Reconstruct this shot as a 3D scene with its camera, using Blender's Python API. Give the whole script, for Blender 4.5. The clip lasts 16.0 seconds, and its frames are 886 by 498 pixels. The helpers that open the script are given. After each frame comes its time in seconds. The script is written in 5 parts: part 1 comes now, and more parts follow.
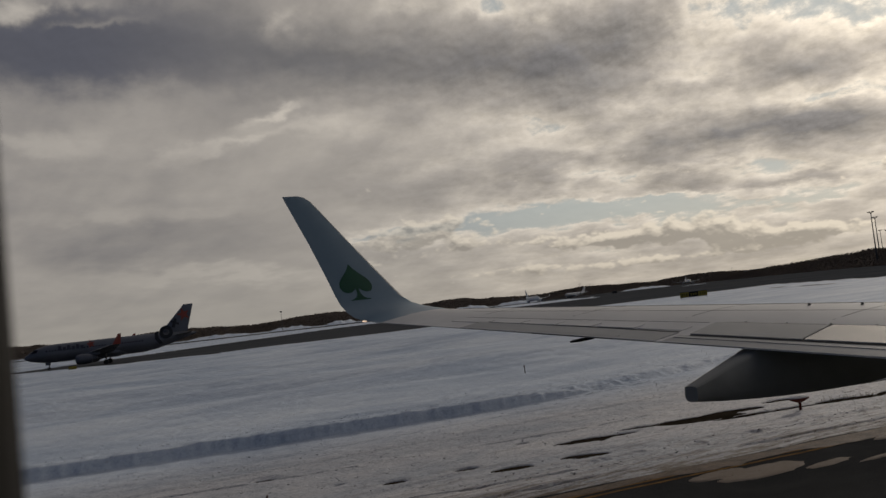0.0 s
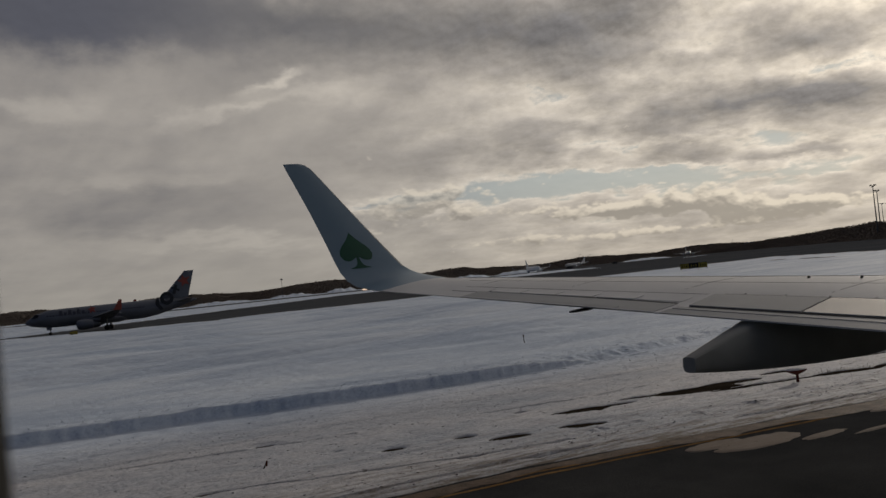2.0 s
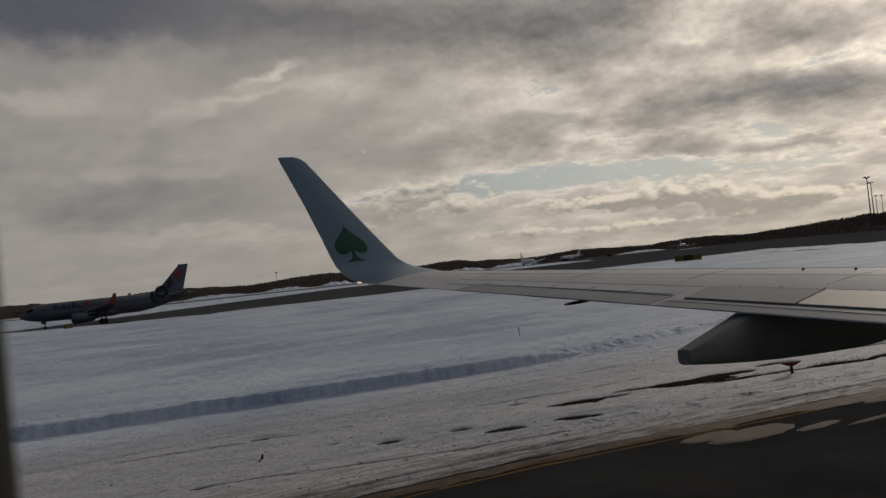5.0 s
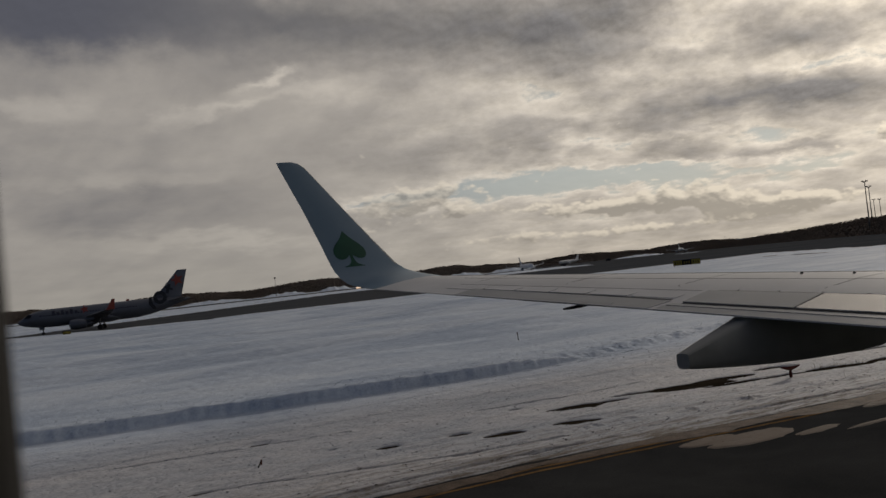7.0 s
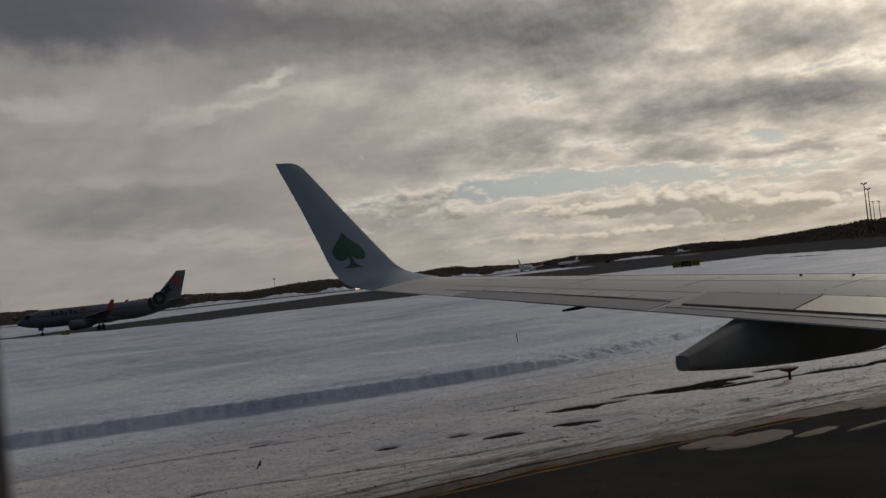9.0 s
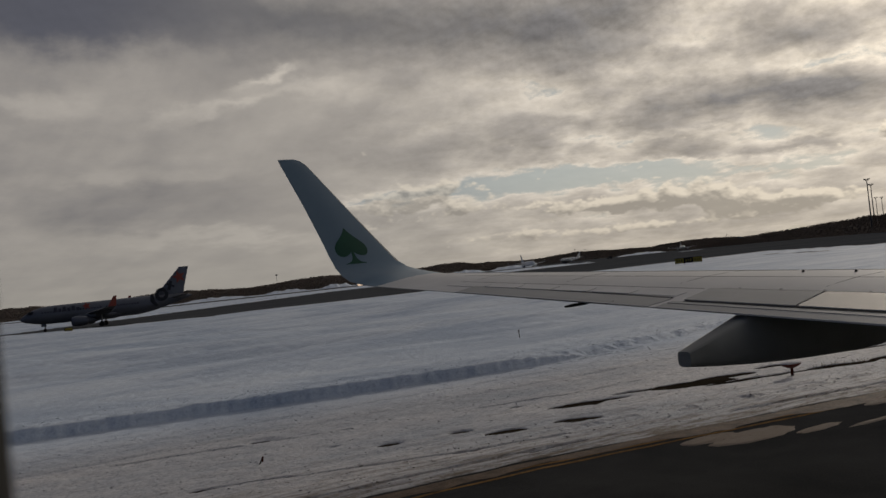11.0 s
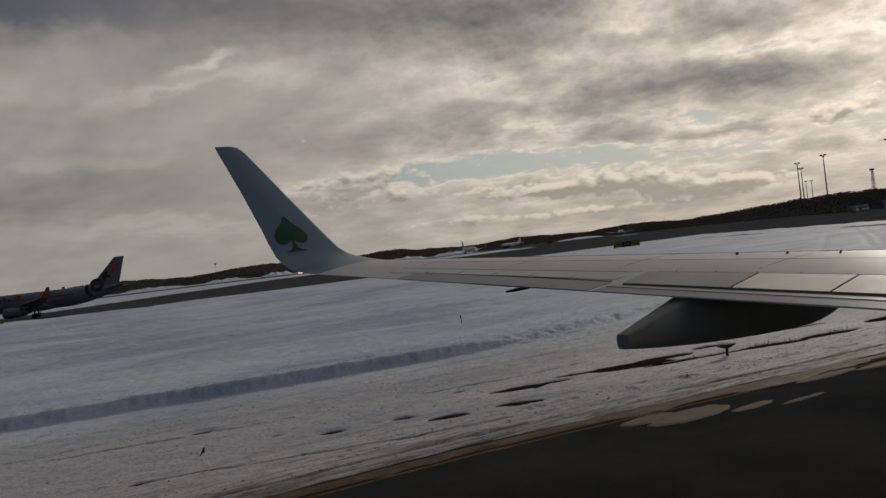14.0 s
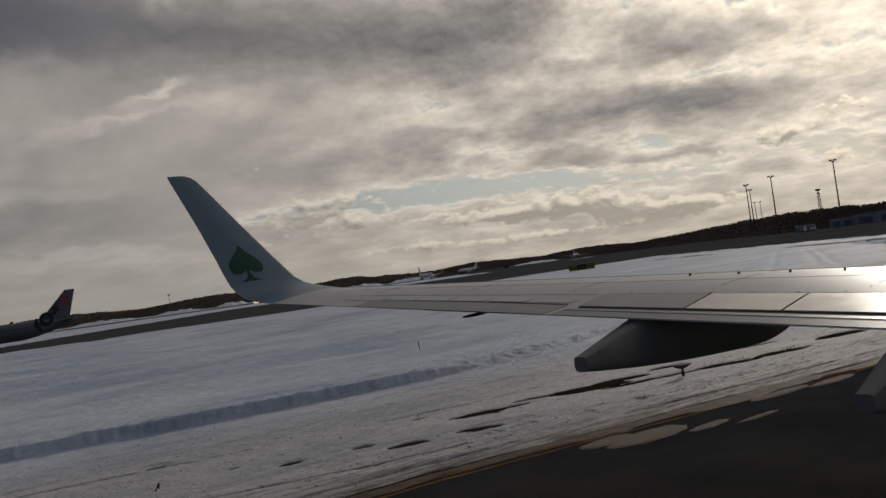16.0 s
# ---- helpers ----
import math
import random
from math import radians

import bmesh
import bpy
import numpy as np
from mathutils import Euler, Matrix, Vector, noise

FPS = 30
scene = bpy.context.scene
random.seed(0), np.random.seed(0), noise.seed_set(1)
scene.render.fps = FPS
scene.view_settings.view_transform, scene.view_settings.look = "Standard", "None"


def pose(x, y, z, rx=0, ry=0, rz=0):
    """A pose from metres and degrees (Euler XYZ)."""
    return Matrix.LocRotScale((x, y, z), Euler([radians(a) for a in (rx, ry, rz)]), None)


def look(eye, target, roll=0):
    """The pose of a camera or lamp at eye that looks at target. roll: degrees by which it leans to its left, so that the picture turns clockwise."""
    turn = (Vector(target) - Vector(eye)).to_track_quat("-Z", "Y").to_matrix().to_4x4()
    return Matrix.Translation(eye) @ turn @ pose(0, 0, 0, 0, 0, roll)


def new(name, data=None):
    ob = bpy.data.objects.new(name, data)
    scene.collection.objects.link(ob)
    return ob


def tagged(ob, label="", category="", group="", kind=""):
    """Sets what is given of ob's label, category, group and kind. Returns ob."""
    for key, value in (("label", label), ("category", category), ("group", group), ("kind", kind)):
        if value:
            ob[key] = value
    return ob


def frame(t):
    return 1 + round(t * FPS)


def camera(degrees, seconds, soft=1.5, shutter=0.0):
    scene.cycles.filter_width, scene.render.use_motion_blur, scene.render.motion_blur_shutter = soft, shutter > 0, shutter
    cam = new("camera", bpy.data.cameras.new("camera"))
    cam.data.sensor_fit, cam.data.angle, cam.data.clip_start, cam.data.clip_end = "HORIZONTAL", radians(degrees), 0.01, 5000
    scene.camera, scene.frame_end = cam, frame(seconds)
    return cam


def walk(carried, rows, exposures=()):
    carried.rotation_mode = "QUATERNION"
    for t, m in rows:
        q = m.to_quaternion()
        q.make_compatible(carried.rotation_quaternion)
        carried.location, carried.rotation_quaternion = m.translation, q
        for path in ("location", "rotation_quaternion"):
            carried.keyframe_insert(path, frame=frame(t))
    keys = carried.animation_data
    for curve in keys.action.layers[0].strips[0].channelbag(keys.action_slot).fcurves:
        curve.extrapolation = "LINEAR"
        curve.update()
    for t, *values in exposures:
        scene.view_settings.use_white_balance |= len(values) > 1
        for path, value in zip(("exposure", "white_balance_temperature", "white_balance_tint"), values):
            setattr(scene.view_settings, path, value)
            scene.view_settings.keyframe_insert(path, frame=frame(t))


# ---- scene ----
EYE = (0.0, 0.0, 3.9)
# seconds, yaw, pitch, roll of the hand-held camera at the cabin window
TURNS = [
    (0.0, -27.57, 3.73, 6.44),
    (0.5, -27.51, 3.60, 6.19),
    (1.0, -27.49, 3.22, 6.23),
    (1.5, -27.44, 2.81, 6.23),
    (2.0, -27.56, 1.80, 5.88),
    (2.5, -27.78, 1.12, 5.81),
    (3.0, -27.86, 1.25, 5.44),
    (3.5, -27.84, 1.34, 5.55),
    (4.0, -27.83, 1.20, 5.69),
    (6.5, -27.95, 1.65, 6.30),
    (7.0, -27.96, 1.62, 6.17),
    (7.5, -27.99, 1.55, 6.03),
    (8.0, -27.92, 1.52, 5.95),
    (8.5, -27.93, 1.63, 6.03),
    (9.0, -28.00, 1.70, 6.05),
    (11.5, -27.82, 1.38, 6.02),
    (12.0, -27.86, 1.31, 5.85),
    (12.5, -27.93, 1.05, 6.13),
    (13.0, -28.02, 0.65, 6.27),
    (13.5, -28.14, 0.46, 6.55),
    (14.0, -31.54, 0.21, 6.75),
    (14.5, -33.04, 1.20, 6.82),
    (15.0, -33.72, 1.48, 7.13),
    (15.5, -34.09, 1.60, 7.56),
    (16.0, -34.27, 1.50, 7.84),
]
cam = camera(51.6, 16.0, soft=1.5)
# the hand drifts a few millimetres along the window
DRIFT = ((0.0, -0.0010), (2.0, 0.0016), (3.5, 0.0009), (6.5, -0.0008), (7.0, -0.0010), (8.0, 0.0010), (9.0, 0.0006), (11.5, 0.0010), (12.5, 0.0040), (16.0, 0.0060))


def drift(t):
    return float(np.interp(t, [d[0] for d in DRIFT], [d[1] for d in DRIFT]))


cam.data.dof.use_dof, cam.data.dof.focus_distance, cam.data.dof.aperture_fstop = True, 60.0, 15.0
walk(cam, [(t, pose(EYE[0] + drift(t), EYE[1], EYE[2], 90 + p, r, y)) for t, y, p, r in TURNS],
     exposures=[(0.0, 0.0), (16.0, 0.0)])

# ---- world and sun ----
SUN_AZ, SUN_EL = 63.0, 17.5


def nodes_of(tree):
    tree.nodes.clear()

    def add(kind, **values):
        n = tree.nodes.new(kind)
        for k, v in values.items():
            if k == "op":
                n.operation = v
            elif k == "blend":
                n.blend_type = v
            else:
                n.inputs[k].default_value = v
        return n

    def link(a, b):
        tree.links.new(a, b)

    def m(op, a, b=None, c=None, clamp=False):
        n = tree.nodes.new("ShaderNodeMath")
        n.operation, n.use_clamp = op, clamp
        for i, v in enumerate((a, b, c)):
            if v is None:
                continue
            if isinstance(v, (int, float)):
                n.inputs[i].default_value = v
            else:
                link(v, n.inputs[i])
        return n.outputs[0]

    def mix(fac, a, b, blend="MIX"):
        n = tree.nodes.new("ShaderNodeMix")
        n.data_type, n.blend_type = "RGBA", blend
        for i, v in ((0, fac), (6, a), (7, b)):
            if isinstance(v, (int, float)):
                n.inputs[i].default_value = v
            elif isinstance(v, tuple):
                n.inputs[i].default_value = (*v[:3], 1)
            else:
                link(v, n.inputs[i])
        return n.outputs[2]

    def ramp(fac, stops):
        n = tree.nodes.new("ShaderNodeValToRGB")
        e = n.color_ramp.elements
        while len(e) < len(stops):
            e.new(0.5)
        for el, (p, c) in zip(e, stops):
            el.position = p
            el.color = (*c, 1) if isinstance(c, tuple) else (c, c, c, 1)
        link(fac, n.inputs[0])
        return n.outputs[0]

    def noise_tex(vec, scale, detail=6, rough=0.55, dist=0.0):
        n = tree.nodes.new("ShaderNodeTexNoise")
        n.inputs["Scale"].default_value = scale
        n.inputs["Detail"].default_value = detail
        n.inputs["Roughness"].default_value = rough
        n.inputs["Distortion"].default_value = dist
        if vec is not None:
            link(vec, n.inputs["Vector"])
        return n.outputs[0]

    return add, link, m, mix, ramp, noise_tex


# cloud masses: azimuth, elevation, half width, half height, lean in degrees, how much thicker or thinner the deck is there
THICK = (
    (9.2, 17.3, 10.60, 2.03, -1, 0.52), (21.4, 15.9, 5.30, 2.03, -4, 0.36), (29.9, 14.9, 7.77, 2.03, -7, 0.44), (37.4, 14.6, 5.65, 2.54, -9, 0.36),
    (41.6, 15.1, 3.89, 2.37, 10, 0.26), (51.2, 11.4, 4.24, 0.81, -3, 0.42), (49.9, 8.2, 6.71, 1.02, -6, 0.60), (45.1, 8.2, 3.18, 0.47, -9, 0.15),
    (43.2, 5.5, 3.00, 0.61, -4, 0.42), (49.5, 5.1, 3.18, 0.41, -4, 0.40), (37.3, 8.4, 3.89, 0.44, -8, 0.18), (32.5, 7.3, 4.24, 0.68, -4, 0.12),
    (26.8, 7.4, 5.30, 1.19, -6, 0.09), (12.4, 6.0, 10.60, 1.69, -5, 0.10), (53.5, 12.3, 2.12, 0.81, -2, 0.14), (59.7, 7.8, 2.83, 0.68, -7, 0.22),
)
THIN_WEST = (
    (4.7, 19.5, 2.12, 0.61, 9, -0.34), (8.1, 18.6, 1.77, 0.34, 8, -0.22), (19.9, 18.3, 1.13, 0.75, 43, -0.26), (33.9, 18.0, 2.83, 0.68, -8, -0.28),
    (28.2, 18.7, 1.41, 0.54, -6, -0.18), (16.0, 11.7, 4.59, 0.37, 8, -0.17), (18.9, 13.1, 2.12, 0.37, 13, -0.32), (4.4, 12.1, 3.18, 0.61, -2, -0.12),
    (21.6, 12.1, 2.12, 0.54, -5, -0.14), (15.6, 3.4, 6.01, 0.41, -4, -0.13), (11.6, 7.5, 7.07, 0.54, -0, -0.07),
)
THIN_EAST = (
    (47.0, 15.5, 3.89, 1.15, -2, -0.34), (53.7, 14.0, 2.83, 1.02, -3, -0.28), (44.3, 12.3, 2.47, 0.61, 0, -0.24), (40.3, 10.8, 3.89, 0.61, -5, -0.14),
    (51.6, 9.6, 3.53, 0.44, -2, -0.28), (37.5, 4.9, 7.07, 0.78, -2, -0.72), (48.7, 4.0, 3.89, 0.31, -2, -0.36), (30.8, 4.8, 3.89, 0.81, -2, -0.45),
    (24.7, 4.7, 3.18, 0.47, 2, -0.42), (41.2, 7.0, 6.01, 0.31, -4, -0.24), (59.0, 4.8, 3.89, 0.68, -4, -0.50), (59.2, 10.4, 3.89, 1.36, -13, -0.30),
    (47.1, 4.6, 7.07, 0.31, -4, -0.15),
)
# heaped clouds: azimuth, elevation, half width, half height, weight
HEAPS = (
    (26.5, 4.7, 3.36, 0.95, 0.56), (29.8, 3.8, 1.41, 0.41, 0.36), (23.5, 3.2, 2.12, 0.34, 0.26), (33.7, 3.6, 1.70, 0.31, 0.40),
    (37.3, 3.1, 2.65, 0.47, 0.44), (40.1, 3.1, 1.94, 0.61, 0.46), (43.4, 3.1, 2.19, 0.88, 0.52), (45.7, 2.5, 1.77, 0.75, 0.46),
    (48.5, 2.2, 2.47, 0.61, 0.46), (51.1, 2.1, 2.12, 0.47, 0.40), (31.9, 1.9, 2.65, 0.41, 0.36), (38.2, 1.6, 3.89, 0.34, 0.36),
    (45.2, 1.5, 3.89, 0.27, 0.32), (15.6, 3.4, 5.30, 0.41, 0.26), (20.5, 2.4, 2.83, 0.34, 0.26), (55.5, 5.3, 2.12, 0.54, 0.46),
    (58.2, 3.6, 1.77, 0.41, 0.36), (59.5, 6.3, 2.47, 0.47, 0.30),
)
world = bpy.data.worlds.new("world")
scene.world = world
world.use_nodes = True
add, link, m, mix, ramp, noise_tex = nodes_of(world.node_tree)
sky = add("ShaderNodeTexSky")
sky.sky_type, sky.sun_disc = "NISHITA", False
sky.sun_elevation, sky.sun_rotation = radians(SUN_EL), radians(SUN_AZ)
sky.air_density, sky.dust_density, sky.ozone_density = 1.0, 1.0, 1.5
way = add("ShaderNodeTexCoord").outputs["Generated"]
sep = add("ShaderNodeSeparateXYZ")
link(way, sep.inputs[0])
dx, dy, dz = sep.outputs
el = m("MULTIPLY", m("ARCSINE", dz), 57.2958)
az = m("MULTIPLY", m("ARCTAN2", dx, dy), 57.2958)
el_up = m("MAXIMUM", el, 0.0)
# clouds shrink and flatten towards the horizon
high = m("MULTIPLY", m("LOGARITHM", m("ADD", el_up, 6.0), 2.71828), 5.0)
long_ = m("MULTIPLY", az, 0.16)


def cloud_place(du=0.0, dv=0.0, u=None, v=None):
    c = add("ShaderNodeCombineXYZ")
    link(m("ADD", long_ if u is None else u, du), c.inputs[0])
    link(m("ADD", high if v is None else v, dv), c.inputs[1])
    return c.outputs[0]


def soft(v, a, b):
    t = m("DIVIDE", m("SUBTRACT", v, a), b - a, clamp=True)
    return m("MULTIPLY", m("MULTIPLY", t, t), m("SUBTRACT", 3.0, m("MULTIPLY", t, 2.0)))


def centred(v, amp):
    return m("MULTIPLY", m("SUBTRACT", v, 0.5), amp)


def grey3(v, k=(1.0, 1.0, 1.0)):
    c = add("ShaderNodeCombineColor")
    for i in range(3):
        link(m("MULTIPLY", v, k[i]), c.inputs[i])
    return c.outputs[0]


def swirl(scale, detail):
    """Two independent noises that push the cloud masses about."""
    n = add("ShaderNodeTexNoise", Scale=scale, Detail=detail, Roughness=0.55)
    link(cloud_place(7.3, 2.1), n.inputs["Vector"])
    s = add("ShaderNodeSeparateXYZ")
    link(n.outputs["Color"], s.inputs[0])
    return s.outputs[0], s.outputs[1]


here = cloud_place()
n_low = noise_tex(here, 0.8, 3, 0.5, 0.3)
n_mid = noise_tex(here, 0.95, 10, 0.56, 0.05)
n_puff = noise_tex(here, 2.6, 9, 0.62, 0.10)
n_up = noise_tex(cloud_place(0.06, 0.14), 0.95, 10, 0.56, 0.05)
n_up2 = noise_tex(cloud_place(0.025, 0.06), 2.6, 9, 0.62, 0.10)
sw_a, sw_b = swirl(0.9, 3)
sw_c, sw_d = swirl(3.2, 5)
az_w = m("ADD", az, m("ADD", centred(sw_a, 7.0), centred(sw_c, 4.6)))
el_w = m("ADD", el, m("ADD", centred(sw_b, 1.9), centred(sw_d, 1.9)))


def masses(table):
    total = None
    for ca, ce, sa, se, lean, amp in table:
        c, s = math.cos(radians(lean)), math.sin(radians(lean))
        du, dv = m("SUBTRACT", az_w, ca), m("SUBTRACT", el_w, ce)
        u = m("MULTIPLY_ADD", du, c / sa, m("MULTIPLY", dv, s / sa))
        v = m("MULTIPLY_ADD", dv, c / se, m("MULTIPLY", du, -s / se))
        g = m("EXPONENT", m("MULTIPLY", m("MULTIPLY_ADD", u, u, m("MULTIPLY", v, v)), -1.0))
        total = m("MULTIPLY", g, amp) if total is None else m("MULTIPLY_ADD", g, amp, total)
    return total


sun_way = Vector((math.sin(radians(SUN_AZ)) * math.cos(radians(SUN_EL)), math.cos(radians(SUN_AZ)) * math.cos(radians(SUN_EL)), math.sin(radians(SUN_EL))))
dot_all = m("ADD", m("ADD", m("MULTIPLY", dx, sun_way.x), m("MULTIPLY", dy, sun_way.y)), m("MULTIPLY", dz, sun_way.z))
dot = m("MAXIMUM", dot_all, 0.0)
near = m("ADD", m("MULTIPLY", m("POWER", dot, 7.0), 0.50), m("MULTIPLY", m("POWER", dot, 80.0), 0.9))
glow = add("ShaderNodeCombineColor")
for i, k in enumerate((1.10, 1.0, 0.82)):
    link(m("ADD", 0.80, m("MULTIPLY", near, k)), glow.inputs[i])
glow = glow.outputs[0]
# how thick the deck is: thin parts shine against the sun, thick ones are grey
east = soft(az_w, 14.0, 38.0)
lively = m("ADD", 0.20, m("MULTIPLY", soft(az, 16.0, 40.0), 0.95))
thick = m("ADD", m("ADD", masses(THICK), masses(THIN_WEST)), masses(THIN_EAST))
thick = m("ADD", thick, m("MULTIPLY", soft(el, 18.5, 23.0), 0.30))
calm = m("SUBTRACT", 1.0, m("MULTIPLY", m("MULTIPLY", soft(thick, 0.08, 0.40), soft(el, 10.0, 13.0)), 0.55))
thick = m("ADD", thick, m("MULTIPLY", m("MULTIPLY", m("ADD", centred(n_mid, 1.35), centred(n_puff, 0.75)), lively), calm))
thick = m("ADD", thick, m("ADD", 0.46, m("MULTIPLY", east, -0.14)))
over = ramp(thick, [(0.0, (0.58, 0.545, 0.495)), (0.14, (0.66, 0.605, 0.535)), (0.32, (0.50, 0.462, 0.418)), (0.48, (0.372, 0.345, 0.320)), (0.66, (0.292, 0.273, 0.259)), (0.85, (0.232, 0.221, 0.216)), (1.0, (0.168, 0.164, 0.170))])
over = mix(m("MULTIPLY", m("SUBTRACT", 1.0, soft(az, 6.0, 22.0)), soft(thick, 0.40, 0.80)), over, (0.112, 0.115, 0.140))
# light on the upper sides of the puffs
relief = m("ADD", 1.0, m("MULTIPLY", m("ADD", m("MULTIPLY", m("SUBTRACT", n_mid, n_up), 1.3), m("MULTIPLY", m("SUBTRACT", n_puff, n_up2), 1.2)), lively))
relief = m("MINIMUM", m("MAXIMUM", relief, 0.75), 1.35)
cloud = mix(1.0, mix(1.0, over, glow, "MULTIPLY"), grey3(relief), "MULTIPLY")


# heaped clouds in a row above the horizon, sunlit tops and grey feet
def heap_density(du, dv):
    u0, v0 = m("ADD", az, du), m("ADD", el, dv)
    at = cloud_place(0.0, 0.0, m("MULTIPLY", u0, 0.62), m("MULTIPLY", v0, 1.05))
    rough = noise_tex(at, 0.8, 7, 0.55, 0.1)
    shift = add("ShaderNodeTexNoise")
    shift.inputs["Scale"].default_value, shift.inputs["Detail"].default_value = 1.6, 4.0
    link(at, shift.inputs["Vector"])
    push = add("ShaderNodeVectorMath", op="SCALE")
    push.inputs["Scale"].default_value = 0.5
    link(shift.outputs["Color"], push.inputs[0])
    moved = add("ShaderNodeVectorMath", op="ADD")
    link(at, moved.inputs[0])
    link(push.outputs[0], moved.inputs[1])
    cells = add("ShaderNodeTexVoronoi")
    cells.feature = "SMOOTH_F1"
    for key, value in (("Scale", 1.7), ("Detail", 1.0), ("Smoothness", 0.4)):
        cells.inputs[key].default_value = value
    link(moved.outputs[0], cells.inputs["Vector"])
    total = m("ADD", centred(rough, 0.75), m("MULTIPLY", m("SUBTRACT", 0.5, cells.outputs["Distance"]), 0.34))
    for ca, ce, sa, se, amp in HEAPS:
        gu = m("MULTIPLY", m("SUBTRACT", u0, ca), 1.0 / sa)
        gv = m("MULTIPLY", m("SUBTRACT", v0, ce), 1.0 / se)
        total = m("MULTIPLY_ADD", m("EXPONENT", m("MULTIPLY", m("MULTIPLY_ADD", gu, gu, m("MULTIPLY", gv, gv)), -1.0)), amp, total)
    return total


d_heap, d_heap_up, d_heap_near = heap_density(0.0, 0.0), heap_density(0.20, 0.34), heap_density(0.07, 0.12)
heap_belt = m("MULTIPLY", soft(el, 9.0, 7.4), soft(az, 19.0, 25.0))
heaps = m("MULTIPLY", soft(d_heap, 0.08, 0.27), heap_belt)
# bright rims towards the sun, grey where more cloud stands before it
rim = m("SUBTRACT", 1.0, soft(d_heap_up, 0.04, 0.46))
heap_light = m("ADD", m("MULTIPLY", rim, 0.85), m("MULTIPLY", m("SUBTRACT", d_heap, d_heap_near), 2.2), clamp=True)
heap_col = mix(1.0, mix(heap_light, (0.275, 0.256, 0.232), (0.76, 0.69, 0.585)), glow, "MULTIPLY")
# blue gaps, and open blue sky behind, away from the sun
broken = soft(m("ADD", dot_all, centred(n_low, 0.25)), 0.28, -0.08)
gap = soft(thick, 0.20, -0.12)
clear = mix(1.0, sky.outputs[0], mix(broken, (0.0405, 0.0425, 0.0485), (0.0044, 0.0088, 0.0170)), "MULTIPLY")
clear = mix(m("MULTIPLY", m("SUBTRACT", 1.0, broken), 0.8), clear, mix(east, (0.160, 0.186, 0.236), (0.405, 0.440, 0.425)))
heaven = mix(m("MAXIMUM", m("MULTIPLY", gap, 0.9), m("MULTIPLY", broken, 0.85)), cloud, clear)
heaven = mix(m("MULTIPLY", heaps, mix(east, (0.45, 0.45, 0.45), (0.9, 0.9, 0.9))), heaven, heap_col)
# warm haze low down
haze = m("MULTIPLY", m("EXPONENT", m("MULTIPLY", el_up, -0.28)), 0.50)
heaven = mix(haze, heaven, mix(broken, mix(1.0, mix(east, (0.385, 0.362, 0.312), (0.415, 0.365, 0.300)), glow, "MULTIPLY"), (0.085, 0.122, 0.18)))
back = add("ShaderNodeBackground", Strength=1.0)
link(heaven, back.inputs[0])
link(back.outputs[0], add("ShaderNodeOutputWorld").inputs[0])

sun = new("sun", bpy.data.lights.new("sun", "SUN"))
sun.data.energy, sun.data.angle, sun.data.color = 1.12, radians(1.5), (1.0, 0.91, 0.80)
sun.matrix_world = look((0, 0, 60), Vector((0, 0, 60)) - sun_way)


# ---- materials ----
def material(name, dark, light, rough=0.6, metal=0.0, grain=8.0, stains=0.6, bump=0.0, bump_scale=40.0, rough_var=0.1, random_tint=0.0, gloss=0.5):
    """Two scales of colour variation, uneven gloss and a fine relief, in object space."""
    mt = bpy.data.materials.new(name)
    mt.use_nodes = True
    add, link, m, mix, ramp, noise_tex = nodes_of(mt.node_tree)
    b = add("ShaderNodeBsdfPrincipled", Metallic=metal)
    b.inputs["Specular IOR Level"].default_value = gloss
    co = add("ShaderNodeTexCoord").outputs["Object"]
    a = noise_tex(co, stains, 5, 0.6, 0.4)
    g = noise_tex(co, grain, 6, 0.6)
    f = m("ADD", m("MULTIPLY", a, 0.6), m("MULTIPLY", g, 0.4))
    col = ramp(f, [(0.32, dark), (0.68, light)])
    if random_tint:
        info = add("ShaderNodeObjectInfo").outputs["Random"]
        col = mix(1.0, col, ramp(info, [(0.0, 1.0 - random_tint), (1.0, 1.0)]), "MULTIPLY")
    link(col, b.inputs["Base Color"])
    link(m("ADD", rough - rough_var, m("MULTIPLY", g, 2 * rough_var), clamp=True), b.inputs["Roughness"])
    if bump:
        bp = add("ShaderNodeBump", Strength=bump, Distance=0.02)
        link(noise_tex(co, bump_scale, 5, 0.65), bp.inputs["Height"])
        link(bp.outputs[0], b.inputs["Normal"])
    link(b.outputs[0], add("ShaderNodeOutputMaterial").inputs[0])
    return mt


SKIN = material("wing_paint", (0.59, 0.583, 0.570), (0.71, 0.70, 0.685), 0.42, 0.0, 3.0, 0.7, 0.03, 6.0, 0.10, gloss=0.06)
SLAT = material("slat_paint", (0.50, 0.485, 0.465), (0.60, 0.585, 0.56), 0.45, 0.15, 3.0, 0.7, 0.03, 6.0, 0.08, gloss=0.08)
SKIN_GREY = material("grey_wing_paint", (0.29, 0.295, 0.30), (0.37, 0.375, 0.375), 0.38, 0.0, 3.0, 0.7, 0.03, 6.0, 0.08, gloss=0.25)
BARE = material("brushed_aluminium", (0.48, 0.47, 0.46), (0.64, 0.63, 0.61), 0.24, 0.7, 5.0, 0.6, 0.05, 3.0, 0.08)
# near-black for painted shadow gaps, and for seams and small dark fittings
GAP = material("gap_shade_and_dark_parts", (0.012, 0.012, 0.013), (0.03, 0.03, 0.03), 0.8)
